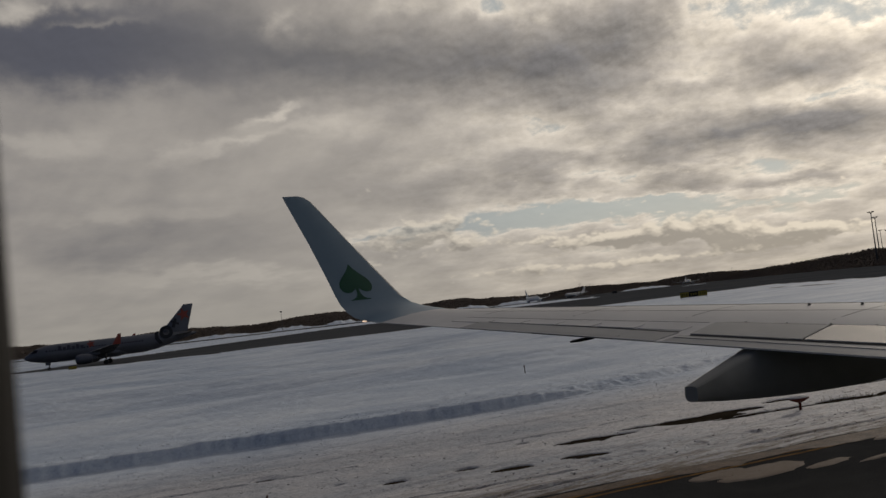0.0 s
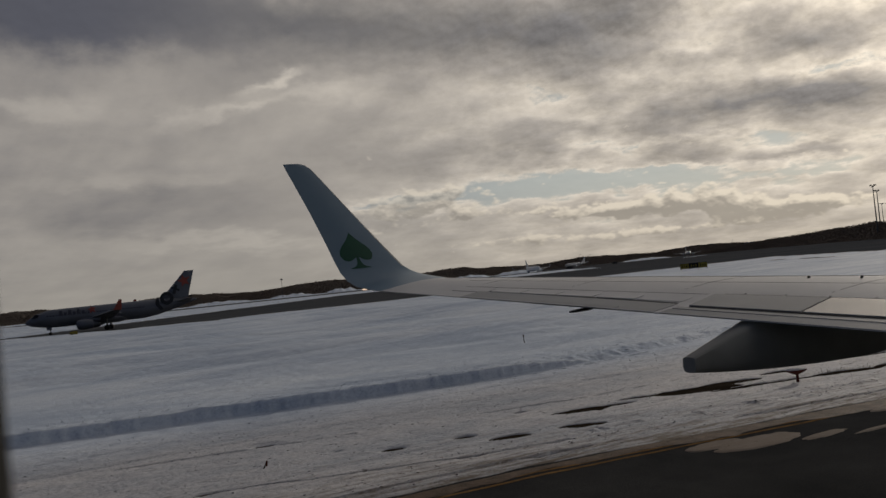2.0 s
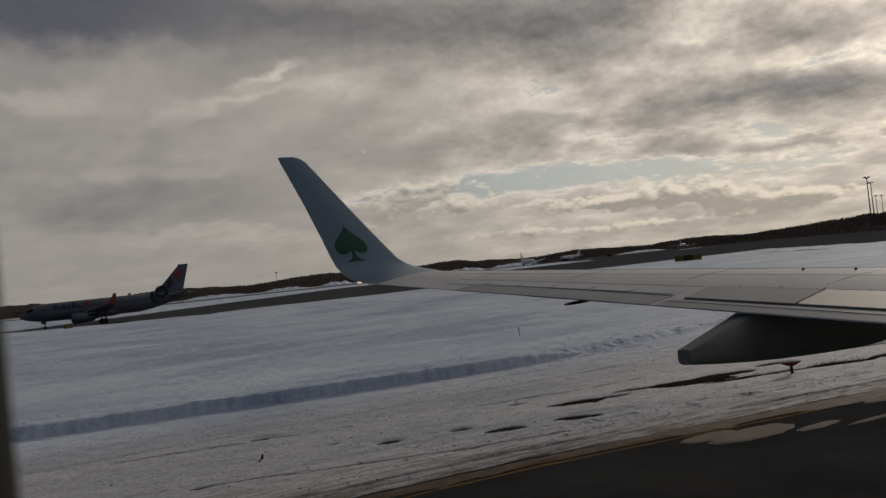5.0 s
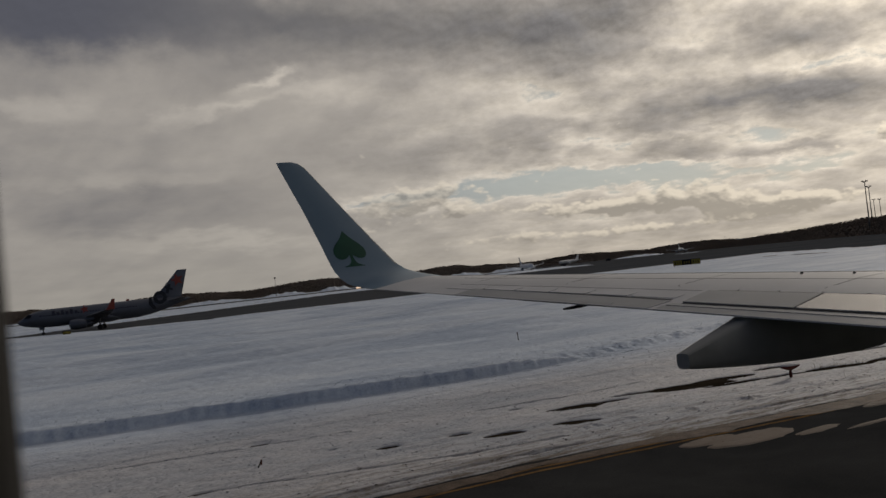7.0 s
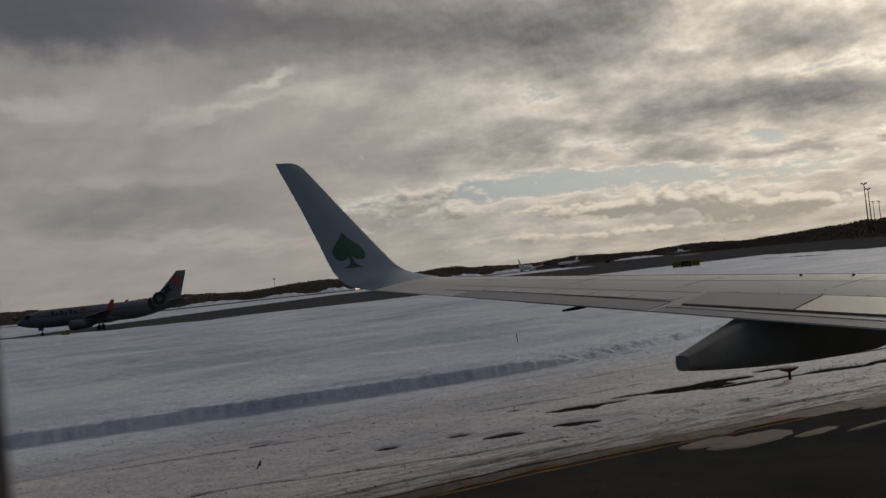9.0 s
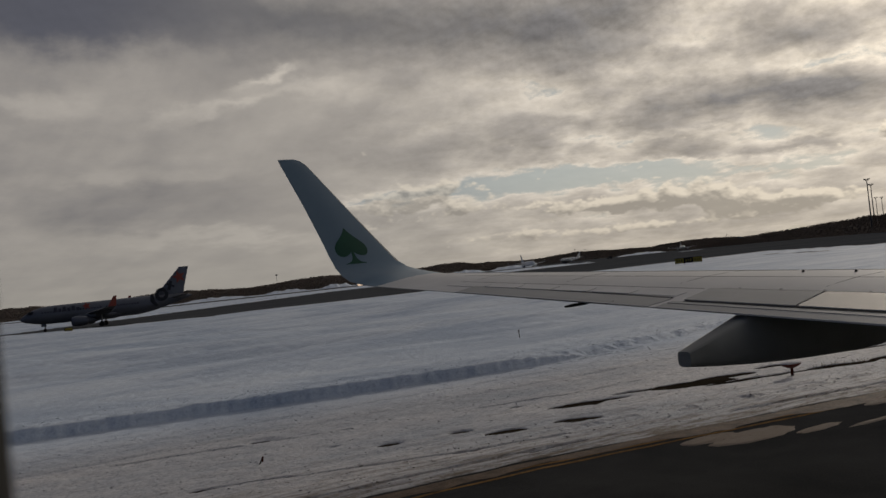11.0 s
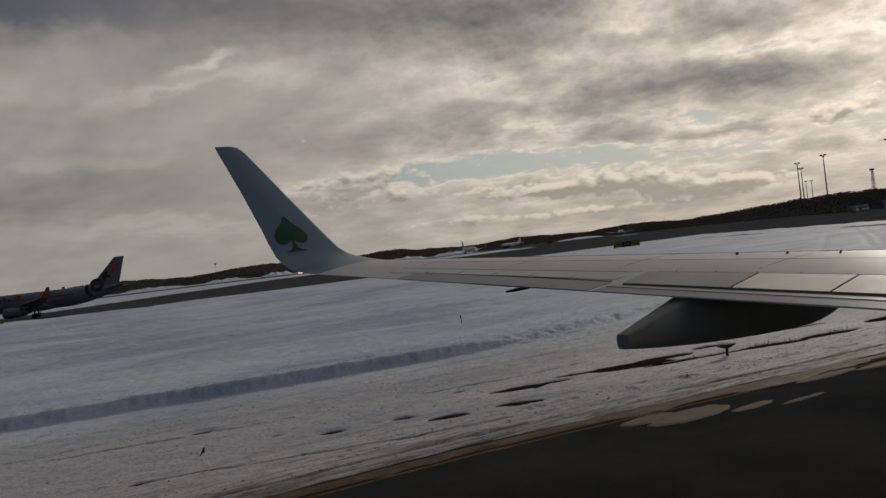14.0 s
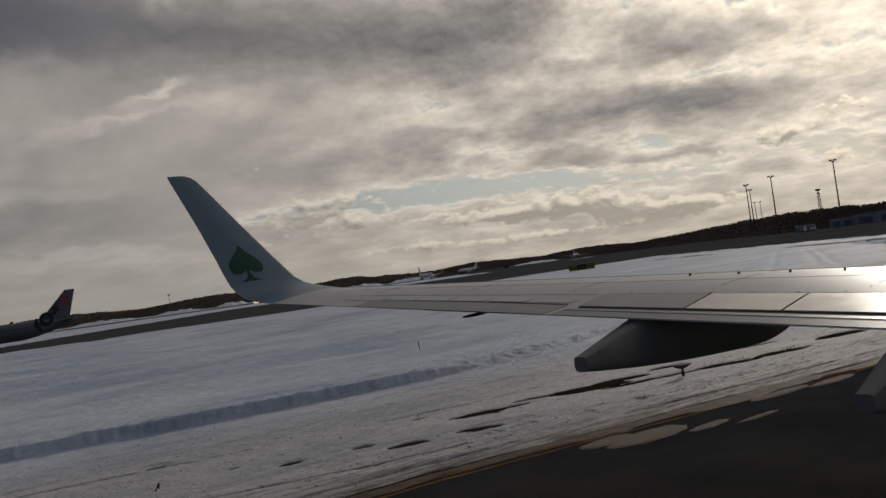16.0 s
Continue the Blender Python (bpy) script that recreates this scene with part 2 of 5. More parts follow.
FAIRING = material("fairing_grey_paint", (0.19, 0.195, 0.185), (0.26, 0.265, 0.25), 0.45, 0.0, 2.0, 0.9, 0.03, 8.0, gloss=0.3)
WHITE = material("white_aircraft_paint", (0.66, 0.68, 0.70), (0.76, 0.77, 0.78), 0.30, 0.0, 2.5, 0.5)
BLUE_GREY = material("pale_blue_grey_paint", (0.175, 0.258, 0.332), (0.225, 0.312, 0.390), 0.32, 0.0, 2.5, 0.5)
GREEN = material("green_emblem_paint", (0.005, 0.066, 0.034), (0.008, 0.090, 0.045), 0.40, 0.0, 6.0, 1.0)
LAMPGLASS = material("clear_lamp_cover", (0.75, 0.68, 0.55), (0.85, 0.78, 0.66), 0.12, 0.0)
def lamp_material(name, colour, strength):
    mt = bpy.data.materials.new(name)
    mt.use_nodes = True
    add, link, m, mix, ramp, noise_tex = nodes_of(mt.node_tree)
    e = add("ShaderNodeEmission", Strength=strength)
    e.inputs["Color"].default_value = (*colour, 1)
    link(e.outputs[0], add("ShaderNodeOutputMaterial").inputs[0])
    return mt


LIT = lamp_material("lit_position_light", (1.0, 0.72, 0.5), 0.9)
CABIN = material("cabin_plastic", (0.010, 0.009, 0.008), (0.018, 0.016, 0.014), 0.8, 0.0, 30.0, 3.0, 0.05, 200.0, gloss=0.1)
ASPHALT = material("wet_asphalt", (0.026, 0.027, 0.028), (0.060, 0.060, 0.060), 0.75, 0.0, 30.0, 0.35, 0.5, 120.0, 0.12, gloss=0.0)
FAR_ASPHALT = material("pale_worn_asphalt", (0.056, 0.060, 0.066), (0.094, 0.098, 0.104), 0.80, 0.0, 0.5, 0.02, 0.0, gloss=0.0)
EARTH = material("frozen_earth_and_grass", (0.014, 0.012, 0.009), (0.045, 0.035, 0.026), 0.85, 0.0, 14.0, 0.9, 0.5, 30.0, gloss=0.0)
YELLOW = material("worn_yellow_line", (0.07, 0.046, 0.028), (0.27, 0.16, 0.065), 0.7, 0.0, 9.0, 2.6, 0.2, 60.0, gloss=0.0)


def wood_material():
    """Leafless woods: twigs let part of the light through from behind."""
    # browns lifted so the base colour holds the lightening of distant haze
    mt = material("leafless_woods", (0.190, 0.160, 0.138), (0.240, 0.203, 0.172), 0.95, 0.0, 0.3, 0.04, gloss=0.0)
    tree = mt.node_tree
    skin, out = tree.nodes["Principled BSDF"], tree.nodes["Material Output"]
    thin, both = tree.nodes.new("ShaderNodeBsdfTranslucent"), tree.nodes.new("ShaderNodeMixShader")
    thin.inputs["Color"].default_value = (0.240, 0.200, 0.170, 1)
    both.inputs[0].default_value = 0.5
    tree.links.new(skin.outputs[0], both.inputs[1])
    tree.links.new(thin.outputs[0], both.inputs[2])
    tree.links.new(both.outputs[0], out.inputs[0])
    return mt


WOOD = wood_material()
STEEL = material("galvanised_steel", (0.10, 0.10, 0.10), (0.18, 0.18, 0.18), 0.5, 0.5, 4.0, 0.5)
RED = material("red_weathered_paint", (0.06, 0.018, 0.013), (0.12, 0.034, 0.024), 0.7, 0.0, 30.0, 6.0, gloss=0.1)
SIGN_YELLOW = material("yellow_sign_face", (0.20, 0.165, 0.03), (0.26, 0.21, 0.04), 0.5, 0.0, gloss=0.1)
SIGN_BLACK = material("black_sign_face", (0.015, 0.015, 0.014), (0.03, 0.03, 0.03), 0.8, 0.0, gloss=0.0)
SILVER = material("silver_aircraft_paint", (0.125, 0.133, 0.155), (0.170, 0.178, 0.200), 0.38, 0.2, 1.0, 0.2)
ORANGE = material("orange_emblem_paint", (0.30, 0.062, 0.040), (0.40, 0.080, 0.050), 0.4, 0.0, 1.0, 0.2)
TITLE = material("dark_blue_title_paint", (0.050, 0.052, 0.072), (0.070, 0.072, 0.095), 0.4)
INK = material("black_emblem_paint", (0.012, 0.013, 0.017), (0.022, 0.023, 0.028), 0.4)
GLASS_DARK = material("dark_cockpit_glass", (0.01, 0.011, 0.013), (0.02, 0.02, 0.024), 0.12)
TYRE = material("tyre_rubber", (0.012, 0.012, 0.012), (0.025, 0.025, 0.025), 0.8)
CONCRETE = material("pale_building_cladding", (0.46, 0.44, 0.41), (0.58, 0.56, 0.52), 0.7, 0.0, 0.4, 0.05)
DIRT = material("brown_slush_and_dirt", (0.030, 0.020, 0.014), (0.150, 0.100, 0.068), 0.75, 0.0, 14.0, 2.4, 0.6, 30.0, gloss=0.1)
STRAW = material("dry_grass_stalks", (0.09, 0.065, 0.04), (0.16, 0.12, 0.07), 0.8)


def snow_material():
    mt = bpy.data.materials.new("wind_packed_snow")
    mt.use_nodes = True
    add, link, m, mix, ramp, noise_tex = nodes_of(mt.node_tree)
    b = add("ShaderNodeBsdfPrincipled", Roughness=0.75)
    co = add("ShaderNodeNewGeometry").outputs["Position"]
    streak = add("ShaderNodeVectorMath", op="MULTIPLY")
    streak.inputs[1].default_value = (0.42, 1.0, 1.0)
    link(co, streak.inputs[0])
    streak = streak.outputs[0]
    big = noise_tex(streak, 0.16, 5, 0.6, 0.4)
    mid = noise_tex(streak, 1.6, 9, 0.66, 0.2)
    grit = noise_tex(co, 9.0, 6, 0.65, 0.1)
    fleck = noise_tex(co, 5.5, 3, 0.5, 0.3)
    # blue-grey end of the ramp paints in the shaded sides of drifts
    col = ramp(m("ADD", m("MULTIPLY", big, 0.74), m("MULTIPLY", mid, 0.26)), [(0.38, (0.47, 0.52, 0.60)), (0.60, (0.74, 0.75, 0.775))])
    # low grain is darkened and blued, putting tiny shadows into the colour
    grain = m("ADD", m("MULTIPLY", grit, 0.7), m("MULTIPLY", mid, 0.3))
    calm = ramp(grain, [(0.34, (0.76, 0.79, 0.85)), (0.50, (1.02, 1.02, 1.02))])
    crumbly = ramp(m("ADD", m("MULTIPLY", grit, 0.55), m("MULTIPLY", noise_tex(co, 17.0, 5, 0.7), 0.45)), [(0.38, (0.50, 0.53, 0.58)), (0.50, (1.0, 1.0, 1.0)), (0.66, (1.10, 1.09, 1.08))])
    # dirt thrown from the pavement, thinning out away from it
    sp = add("ShaderNodeSeparateXYZ")
    link(co, sp.inputs[0])
    swing = m("MULTIPLY", m("SUBTRACT", m("MINIMUM", m("MAXIMUM", sp.outputs[0], 9.5), 34.0), 9.5), -0.10)
    off = m("SUBTRACT", m("SUBTRACT", sp.outputs[1], swing), 15.2)
    # the strip between the bank and the pavement is dirtier
    strip = m("DIVIDE", m("SUBTRACT", 31.0, m("ADD", sp.outputs[1], m("MULTIPLY", big, 3.0))), 5.0, clamp=True)
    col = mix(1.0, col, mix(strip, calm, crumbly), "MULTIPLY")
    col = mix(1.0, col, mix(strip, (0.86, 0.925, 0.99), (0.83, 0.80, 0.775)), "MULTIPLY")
    edge = m("EXPONENT", m("MULTIPLY", m("MAXIMUM", off, 0.0), -0.30))
    lane = add("ShaderNodeVectorMath", op="MULTIPLY")
    lane.inputs[1].default_value = (0.16, 1.0, 1.0)
    link(co, lane.inputs[0])
    thrown = m("ADD", m("MULTIPLY", noise_tex(lane.outputs[0], 5.0, 7, 0.65, 0.3), 0.7), m("MULTIPLY", grit, 0.3))
    soil = m("MULTIPLY", ramp(m("ADD", thrown, m("MULTIPLY", edge, 0.16)), [(0.56, 0.0), (0.70, 1.0)]), m("ADD", 0.16, m("MULTIPLY", edge, 0.75)))
    soil = m("ADD", soil, m("MULTIPLY", m("MULTIPLY", edge, edge), m("MULTIPLY", thrown, 0.70)), clamp=True)
    # slush on the pavement is soaked and evenly brown
    soaked = m("DIVIDE", m("SUBTRACT", -0.15, off), 0.25, clamp=True)
    soil = m("ADD", m("MULTIPLY", soil, m("SUBTRACT", 1.0, soaked)), m("MULTIPLY", soaked, m("ADD", 0.84, m("MULTIPLY", mid, 0.22))))
    col = mix(soil, col, mix(soaked, (0.140, 0.113, 0.090), (0.175, 0.140, 0.110)))
    # scattered bits of earth and grass
    bits = m("MULTIPLY", ramp(fleck, [(0.66, 0.0), (0.70, 1.0)]), ramp(m("ADD", m("ADD", big, m("MULTIPLY", edge, 0.25)), m("MULTIPLY", strip, 0.04)), [(0.52, 0.0), (0.70, 0.85)]))
    col = mix(bits, col, (0.10, 0.08, 0.06))
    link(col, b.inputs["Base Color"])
    link(m("SUBTRACT", 0.20, m("MULTIPLY", soaked, 0.18)), b.inputs["Specular IOR Level"])
    bp = add("ShaderNodeBump", Strength=0.85, Distance=0.065)
    link(m("ADD", m("MULTIPLY", mid, 1.0), m("MULTIPLY", grit, 0.34)), bp.inputs["Height"])
    link(bp.outputs[0], b.inputs["Normal"])
    link(b.outputs[0], add("ShaderNodeOutputMaterial").inputs[0])
    return mt


SNOW = snow_material()


# ---- mesh helpers ----
def mesh_object(name, data, mat, parent=None, label=""):
    ob = new(name, data)
    data.materials.append(mat)
    if parent is not None:
        ob.parent = parent
    if label:
        ob["label"] = label
    return ob


def part(name, bm, mat, parent=None, label="", smooth=True):
    me = bpy.data.meshes.new(name)
    bm.normal_update()
    bm.to_mesh(me)
    bm.free()
    if smooth:
        for p in me.polygons:
            p.use_smooth = True
        me.set_sharp_from_angle(angle=radians(38))
    return mesh_object(name, me, mat, parent, label)


def thing(name, label, category, group="", at=(0, 0, 0), turn=0.0, kind=""):
    e = new(name)
    e.matrix_world = pose(*at, 0, 0, turn)
    return tagged(e, label, category, group, kind)


def loft(bm, rings, close=True, caps=True):
    vs = [[bm.verts.new(p) for p in r] for r in rings]
    n = len(rings[0])
    for a, b in zip(vs, vs[1:]):
        for i in range(n if close else n - 1):
            j = (i + 1) % n
            bm.faces.new((a[i], a[j], b[j], b[i]))
    if caps and close:
        bm.faces.new(vs[0][::-1])
        bm.faces.new(vs[-1])
    bmesh.ops.recalc_face_normals(bm, faces=bm.faces)
    return bm


def box(bm, centre, size, bevel=0.0, m4=None):
    r = bmesh.ops.create_cube(bm, size=1.0)
    vs = r["verts"]
    for v in vs:
        v.co = Vector((centre[0] + v.co.x * size[0], centre[1] + v.co.y * size[1], centre[2] + v.co.z * size[2]))
        if m4 is not None:
            v.co = m4 @ v.co
    if bevel:
        es = {e for v in vs for e in v.link_edges}
        bmesh.ops.bevel(bm, geom=list(es), offset=bevel, segments=2, affect="EDGES")
    return bm


def tube(bm, a, b, r1, r2=None, n=10):
    a, b = Vector(a), Vector(b)
    r2 = r1 if r2 is None else r2
    q = (b - a).to_track_quat("Z", "Y")
    ring = lambda c, r: [c + q @ Vector((r * math.cos(k * math.tau / n), r * math.sin(k * math.tau / n), 0)) for k in range(n)]
    return loft(bm, [ring(a, r1), ring(b, r2)])


def outline_plate(bm, pts, place, depth):
    """A flat plate with the outline pts (u, v), put in space by place(u, v, w)."""
    low = [bm.verts.new(place(u, v, 0)) for u, v in pts]
    top = [bm.verts.new(place(u, v, depth)) for u, v in pts]
    bm.faces.new(low[::-1])
    bm.faces.new(top)
    n = len(pts)
    for i in range(n):
        j = (i + 1) % n
        bm.faces.new((low[i], low[j], top[j], top[i]))
    bmesh.ops.recalc_face_normals(bm, faces=bm.faces)
    return bm


# ---- ground, pavement and snow ----
def lattice(x, y, seed):
    """Smooth value noise on a unit lattice, 0 to 1."""
    xi, yi = np.floor(x).astype(np.int64), np.floor(y).astype(np.int64)
    fx, fy = x - xi, y - yi
    fx, fy = fx * fx * (3 - 2 * fx), fy * fy * (3 - 2 * fy)

    def h(a, b):
        k = (a * 374761393 + b * 668265263 + seed * 1442695041) & 0xFFFFFFFF
        k = ((k ^ (k >> 13)) * 1274126177) & 0xFFFFFFFF
        return ((k ^ (k >> 16)) & 0xFFFF) / 65535.0
    a = h(xi, yi) * (1 - fx) + h(xi + 1, yi) * fx
    b = h(xi, yi + 1) * (1 - fx) + h(xi + 1, yi + 1) * fx
    return a * (1 - fy) + b * fy


def fbm(x, y, size, seed, octaves=4, stretch=1.0):
    total, amp, norm = 0.0, 1.0, 0.0
    for k in range(octaves):
        c, s = math.cos(0.9 * k), math.sin(0.9 * k)
        u, v = x / size / stretch, y / size
        total = total + amp * (lattice(u * c - v * s, u * s + v * c, seed + k) - 0.5)
        norm += amp
        amp, size = amp * 0.55, size * 0.47
    return total / norm * 2


def step(a, b, v):
    t = np.clip((v - a) / (b - a), 0, 1)
    return t * t * (3 - 2 * t)


# bare, wet patches in the snow: x, y, half length, half width
BARE_SPOTS = ((14.45, 20.15, 0.72, 0.32), (15.5, 20.1, 0.42, 0.12), (12.95, 18.4, 0.66, 0.24), (11.3, 18.65, 0.42, 0.17), (16.9, 20.45, 0.70, 0.10), (18.3, 20.0, 0.85, 0.34), (19.7, 20.1, 0.70, 0.22),
              (19.5, 19.05, 1.0, 0.13), (20.9, 18.75, 0.6, 0.13), (6.55, 23.72, 0.26, 0.17), (8.66, 19.95, 0.22, 0.15), (22.5, 18.4, 0.9, 0.22), (10.4, 19.75, 0.17, 0.11), (24.6, 18.1, 0.8, 0.22), (28.2, 18.4, 1.0, 0.25),
              (26.0, 20.2, 0.8, 0.15), (21.6, 20.3, 0.4, 0.12), (7.6, 21.0, 0.10, 0.06), (13.2, 21.6, 0.12, 0.07))
# slush left on the pavement: x, y, half length, half width
SLUSH = ((14.0, 13.5, 1.05, 0.46), (15.0, 13.0, 1.0, 0.24), (16.0, 12.55, 0.9, 0.10), (18.3, 13.75, 1.0, 0.20), (20.2, 13.45, 0.8, 0.16), (13.1, 14.05, 0.6, 0.24), (22.8, 13.2, 1.3, 0.22))


def verge(x):
    """How far the pavement's edge swings in towards the apron end."""
    return -0.10 * (np.clip(x, 9.5, 34.0) - 9.5)


def bank_line(x):
    return 28.75 + 0.16 * (np.sqrt(np.maximum(16.5 - x, 0.0) ** 2 + 4) - 2) + 0.20 * (np.sqrt(np.maximum(x - 18.5, 0.0) ** 2 + 4) - 2)


def snow_height(x, y):
    n_big, n_mid, n_small = fbm(x, y, 14, 1, 4, 2.4), fbm(x, y, 2.6, 11, 4, 1.8), fbm(x, y, 0.45, 21, 3, 1.2)
    z = 0.030 + 0.07 * step(22, 29, y) + 0.018 * n_mid + 0.022 * n_small + 0.02 * n_big
    # the bank left by the plough, facing the pavement
    yb = bank_line(x) + 0.12 * n_big
    crumble = 0.05 * n_small + 0.05 * n_mid + 0.06 * fbm(x, y, 0.24, 25, 2)
    gentle = step(17, 23, x)
    rise = step(-0.08, 0.10, y - yb + crumble) * (1 - gentle) + step(-0.15, 0.75, y - yb + crumble) * gentle
    z = z + rise * (0.10 + 0.28 * np.exp(-np.maximum(y - yb, 0) / 14.0)) * (1 - 0.35 * gentle) + 0.03 * np.exp(-((y - yb - 0.7) / 0.5) ** 2) * (1 + n_small)
    # shallow hollows behind its crest
    z = z - 0.16 * np.exp(-((y - yb - 2.6 - 0.6 * n_big) / 0.9) ** 2) * step(-0.05, 0.35, fbm(x, y, 7, 45, 2, 2.2)) * (1 - gentle)
    # clods fallen from its edge
    z = z + 0.05 * np.exp(-((y - yb - 0.25) / 0.30) ** 2) * np.maximum(fbm(x, y, 0.28, 81, 2), -0.2)
    # bare earth shows along the foot of the bank
    z = np.where((np.abs(y - yb + 0.40) < 0.055) & (x > 14) & (x < 24) & (n_mid + n_small > -0.25), -0.06, z)
    # long low drifts out on the field
    z = z + step(34, 48, y) * (1 - 0.85 * step(48, 75, x)) * (0.35 + 0.95 * fbm(x, y, 15, 31, 3, 3.5) + 0.34 * fbm(x, y, 5, 35, 4, 3.5))
    # wheel marks
    for yy, w, d in ((24.6, 0.14, 0.04), (19.0, 0.16, 0.03), (26.6, 0.12, 0.03), (15.9, 0.10, 0.03)):
        z = z - d * np.exp(-((y - yy - 0.10 * n_big - 0.02 * x) / w) ** 2) * (0.6 + 0.9 * lattice(x / 1.7, y * 0 + yy, 5))
    # thin lines worn down to the earth, along the bank and along the pavement
    for line, w in ((yb - 6.75, 0.05), (17.35 + 0.33 * np.maximum(9.5 - x, 0.0) - 0.09 * np.maximum(x - 9.5, 0.0), 0.045), (16.3 + 0.1 * n_big + verge(x), 0.04), (15.95 + 0.12 * n_big + verge(x), 0.03)):
        z = z - 0.16 * np.exp(-((y - line - 0.05 * n_small) / w) ** 2) * step(-0.1, 0.15, n_mid + 0.3 * n_small + 0.2 * n_big)
    # churned ridge beside the pavement
    ridge = np.exp(-((y - 17.35 + 0.125 * np.clip(x - 13, 0, 14) - 0.2 * n_big) / 0.34) ** 4) * step(11.5, 13.5, x)
    tread = np.sin(x * 19 + y * 6 + 5 * n_mid) * 0.5
    z = np.where(y > 33, np.maximum(z, 0.03), z)
    z = z + ridge * (-0.045 + 0.07 * n_small + 0.05 * n_mid + 0.05 * tread)
    z = np.where(ridge > 0.03, np.maximum(z, 0.014), z)
    # thin towards the pavement
    edge = y - 15.45 - verge(x) - 0.16 * n_mid - 0.10 * n_small
    z = np.where(edge < 1.2, z * step(-0.1, 1.3, edge) + 0.012 - 0.10 * step(0.25, -0.15, edge), z)
    n_torn = fbm(x, y, 0.8, 91, 4, 3.0)
    for bx, by, rx, ry in BARE_SPOTS:
        r = ((x - bx) / rx) ** 2 + ((y - by + 0.20 * (x - bx)) / ry) ** 2
        z = z * (1 - 0.85 * step(7.0, 2.0, r))
        z = z - 0.16 * step(1.9, 1.0, r + 0.9 * n_mid + 1.1 * n_small + 2.2 * n_torn)
    n_slush = fbm(x, y, 0.9, 71, 4, 1.8)
    for bx, by, rx, ry in SLUSH:
        r = ((x - bx) / rx) ** 2 + ((y - by) / ry) ** 2
        z = np.where(y < 16.2 + verge(x), np.maximum(z, -0.05 + 0.068 * step(1.5, 0.6, r + 0.4 * n_mid + 1.3 * n_slush + 0.9 * n_torn)), z)
    # wheel tracks out towards the apron, and a trampled patch
    for px, py in ((122.4, 87.8), (112.5, 74.7), (118.0, 80.0)):
        off = (x - px) * 0.577 - (y - py) * 0.817 + 0.35 * n_big
        z = z - 0.10 * np.exp(-(off / 0.25) ** 2) * step(60, 66, x) * step(135, 128, x) * step(-0.2, 0.2, n_mid + 0.5 * n_big)
    along, across = (x - 118) * 0.82 + (y - 69.5) * 0.57, (x - 118) * 0.57 - (y - 69.5) * 0.82
    z = np.where(((along / 20) ** 2 + (across / 2.6) ** 2 < 1) & (fbm(x, y, 2.2, 61, 3, 2.0) > 0.02), -0.05, z)
    # far pavements: taxiway, service road, apron
    far_n = 2.5 * fbm(x, y, 16, 41, 3)
    near_edge = 181 + 0.06 * np.clip(x, 0, 150) + 0.5 * far_n
    far_edge = 243 + 1.25 * np.clip(x, 0, 180) + far_n
    z = np.where((y > near_edge) & (y < far_edge), -0.2, z)
    z = np.where((y > 470 + 0.5 * far_n) & (y < 486 + 0.5 * far_n) & (x < 160), -0.2, z)
    z = np.where((y > 660 + 3 * far_n) & (y < 900 + 4 * far_n), -0.2, z)
    across = (x - 163) * 0.875 - (y - 119) * 0.485 + 0.35 * far_n
    left_out = fbm(x, y, 30, 51, 4, 3.0)
    apron = ((across > 0) & ~((across > 2.5) & (across < 5.0))) | ((across > -13) & (across < -9) & (left_out > -0.25))
    z = np.where(apron & (left_out < 0.62) & (x > 60), -0.2, z)
    return z


def sheet(name, xs, ys, height, mat, label, category, kind):
    gx, gy = np.meshgrid(xs, ys)
    gz = height(gx, gy)
    verts = np.stack((gx, gy, gz), -1).reshape(-1, 3)
    w, h = len(xs), len(ys)
    i = (np.arange(h - 1)[:, None] * w + np.arange(w - 1)[None, :]).reshape(-1)
    faces = np.stack((i, i + 1, i + w + 1, i + w), -1)
    keep = gz.reshape(-1)[faces].max(1) > -0.10
    faces = faces[keep]
    me = bpy.data.meshes.new(name)
    me.vertices.add(len(verts))
    me.vertices.foreach_set("co", verts.reshape(-1))
    me.loops.add(faces.size)
    me.loops.foreach_set("vertex_index", faces.reshape(-1).astype(np.int32))
    me.polygons.add(len(faces))
    me.polygons.foreach_set("loop_start", np.arange(0, faces.size, 4, dtype=np.int32))
    me.update(calc_edges=True)
    me.polygons.foreach_set("use_smooth", np.ones(len(faces), dtype=bool))
    me.validate()
    return tagged(mesh_object(name, me, mat), label, category, kind=kind)


flat_zero = lambda x, y: x * 0 - 0.014
sheet("ground", np.linspace(-4600, 4600, 24), np.linspace(-4600, 4600, 24), flat_zero, EARTH, "dark frozen earth and grass under the snow", "ground", "structure")
xs = np.concatenate((-np.geomspace(4500, 22, 70), np.arange(-20, 0, 0.2), np.arange(0, 30, 0.085), np.arange(30, 46, 0.16), np.arange(46.3, 140, 0.5), np.geomspace(140.5, 4500, 120)))
ys = np.concatenate((np.arange(10.6, 24, 0.065), np.arange(24, 34, 0.055), np.arange(34, 37, 0.1), np.arange(37.1, 100, 0.35), np.geomspace(100.5, 4500, 190)))
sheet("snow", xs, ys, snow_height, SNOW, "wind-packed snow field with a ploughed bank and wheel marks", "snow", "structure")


def slab(name, corners, z, mat, label, category, kind="structure", thick=0.02):
    bm = bmesh.new()
    outline_plate(bm, corners, lambda u, v, w: (u, v, z - thick + w), thick)
    ob = part(name, bm, mat, smooth=False)
    return tagged(ob, label, category, kind=kind)


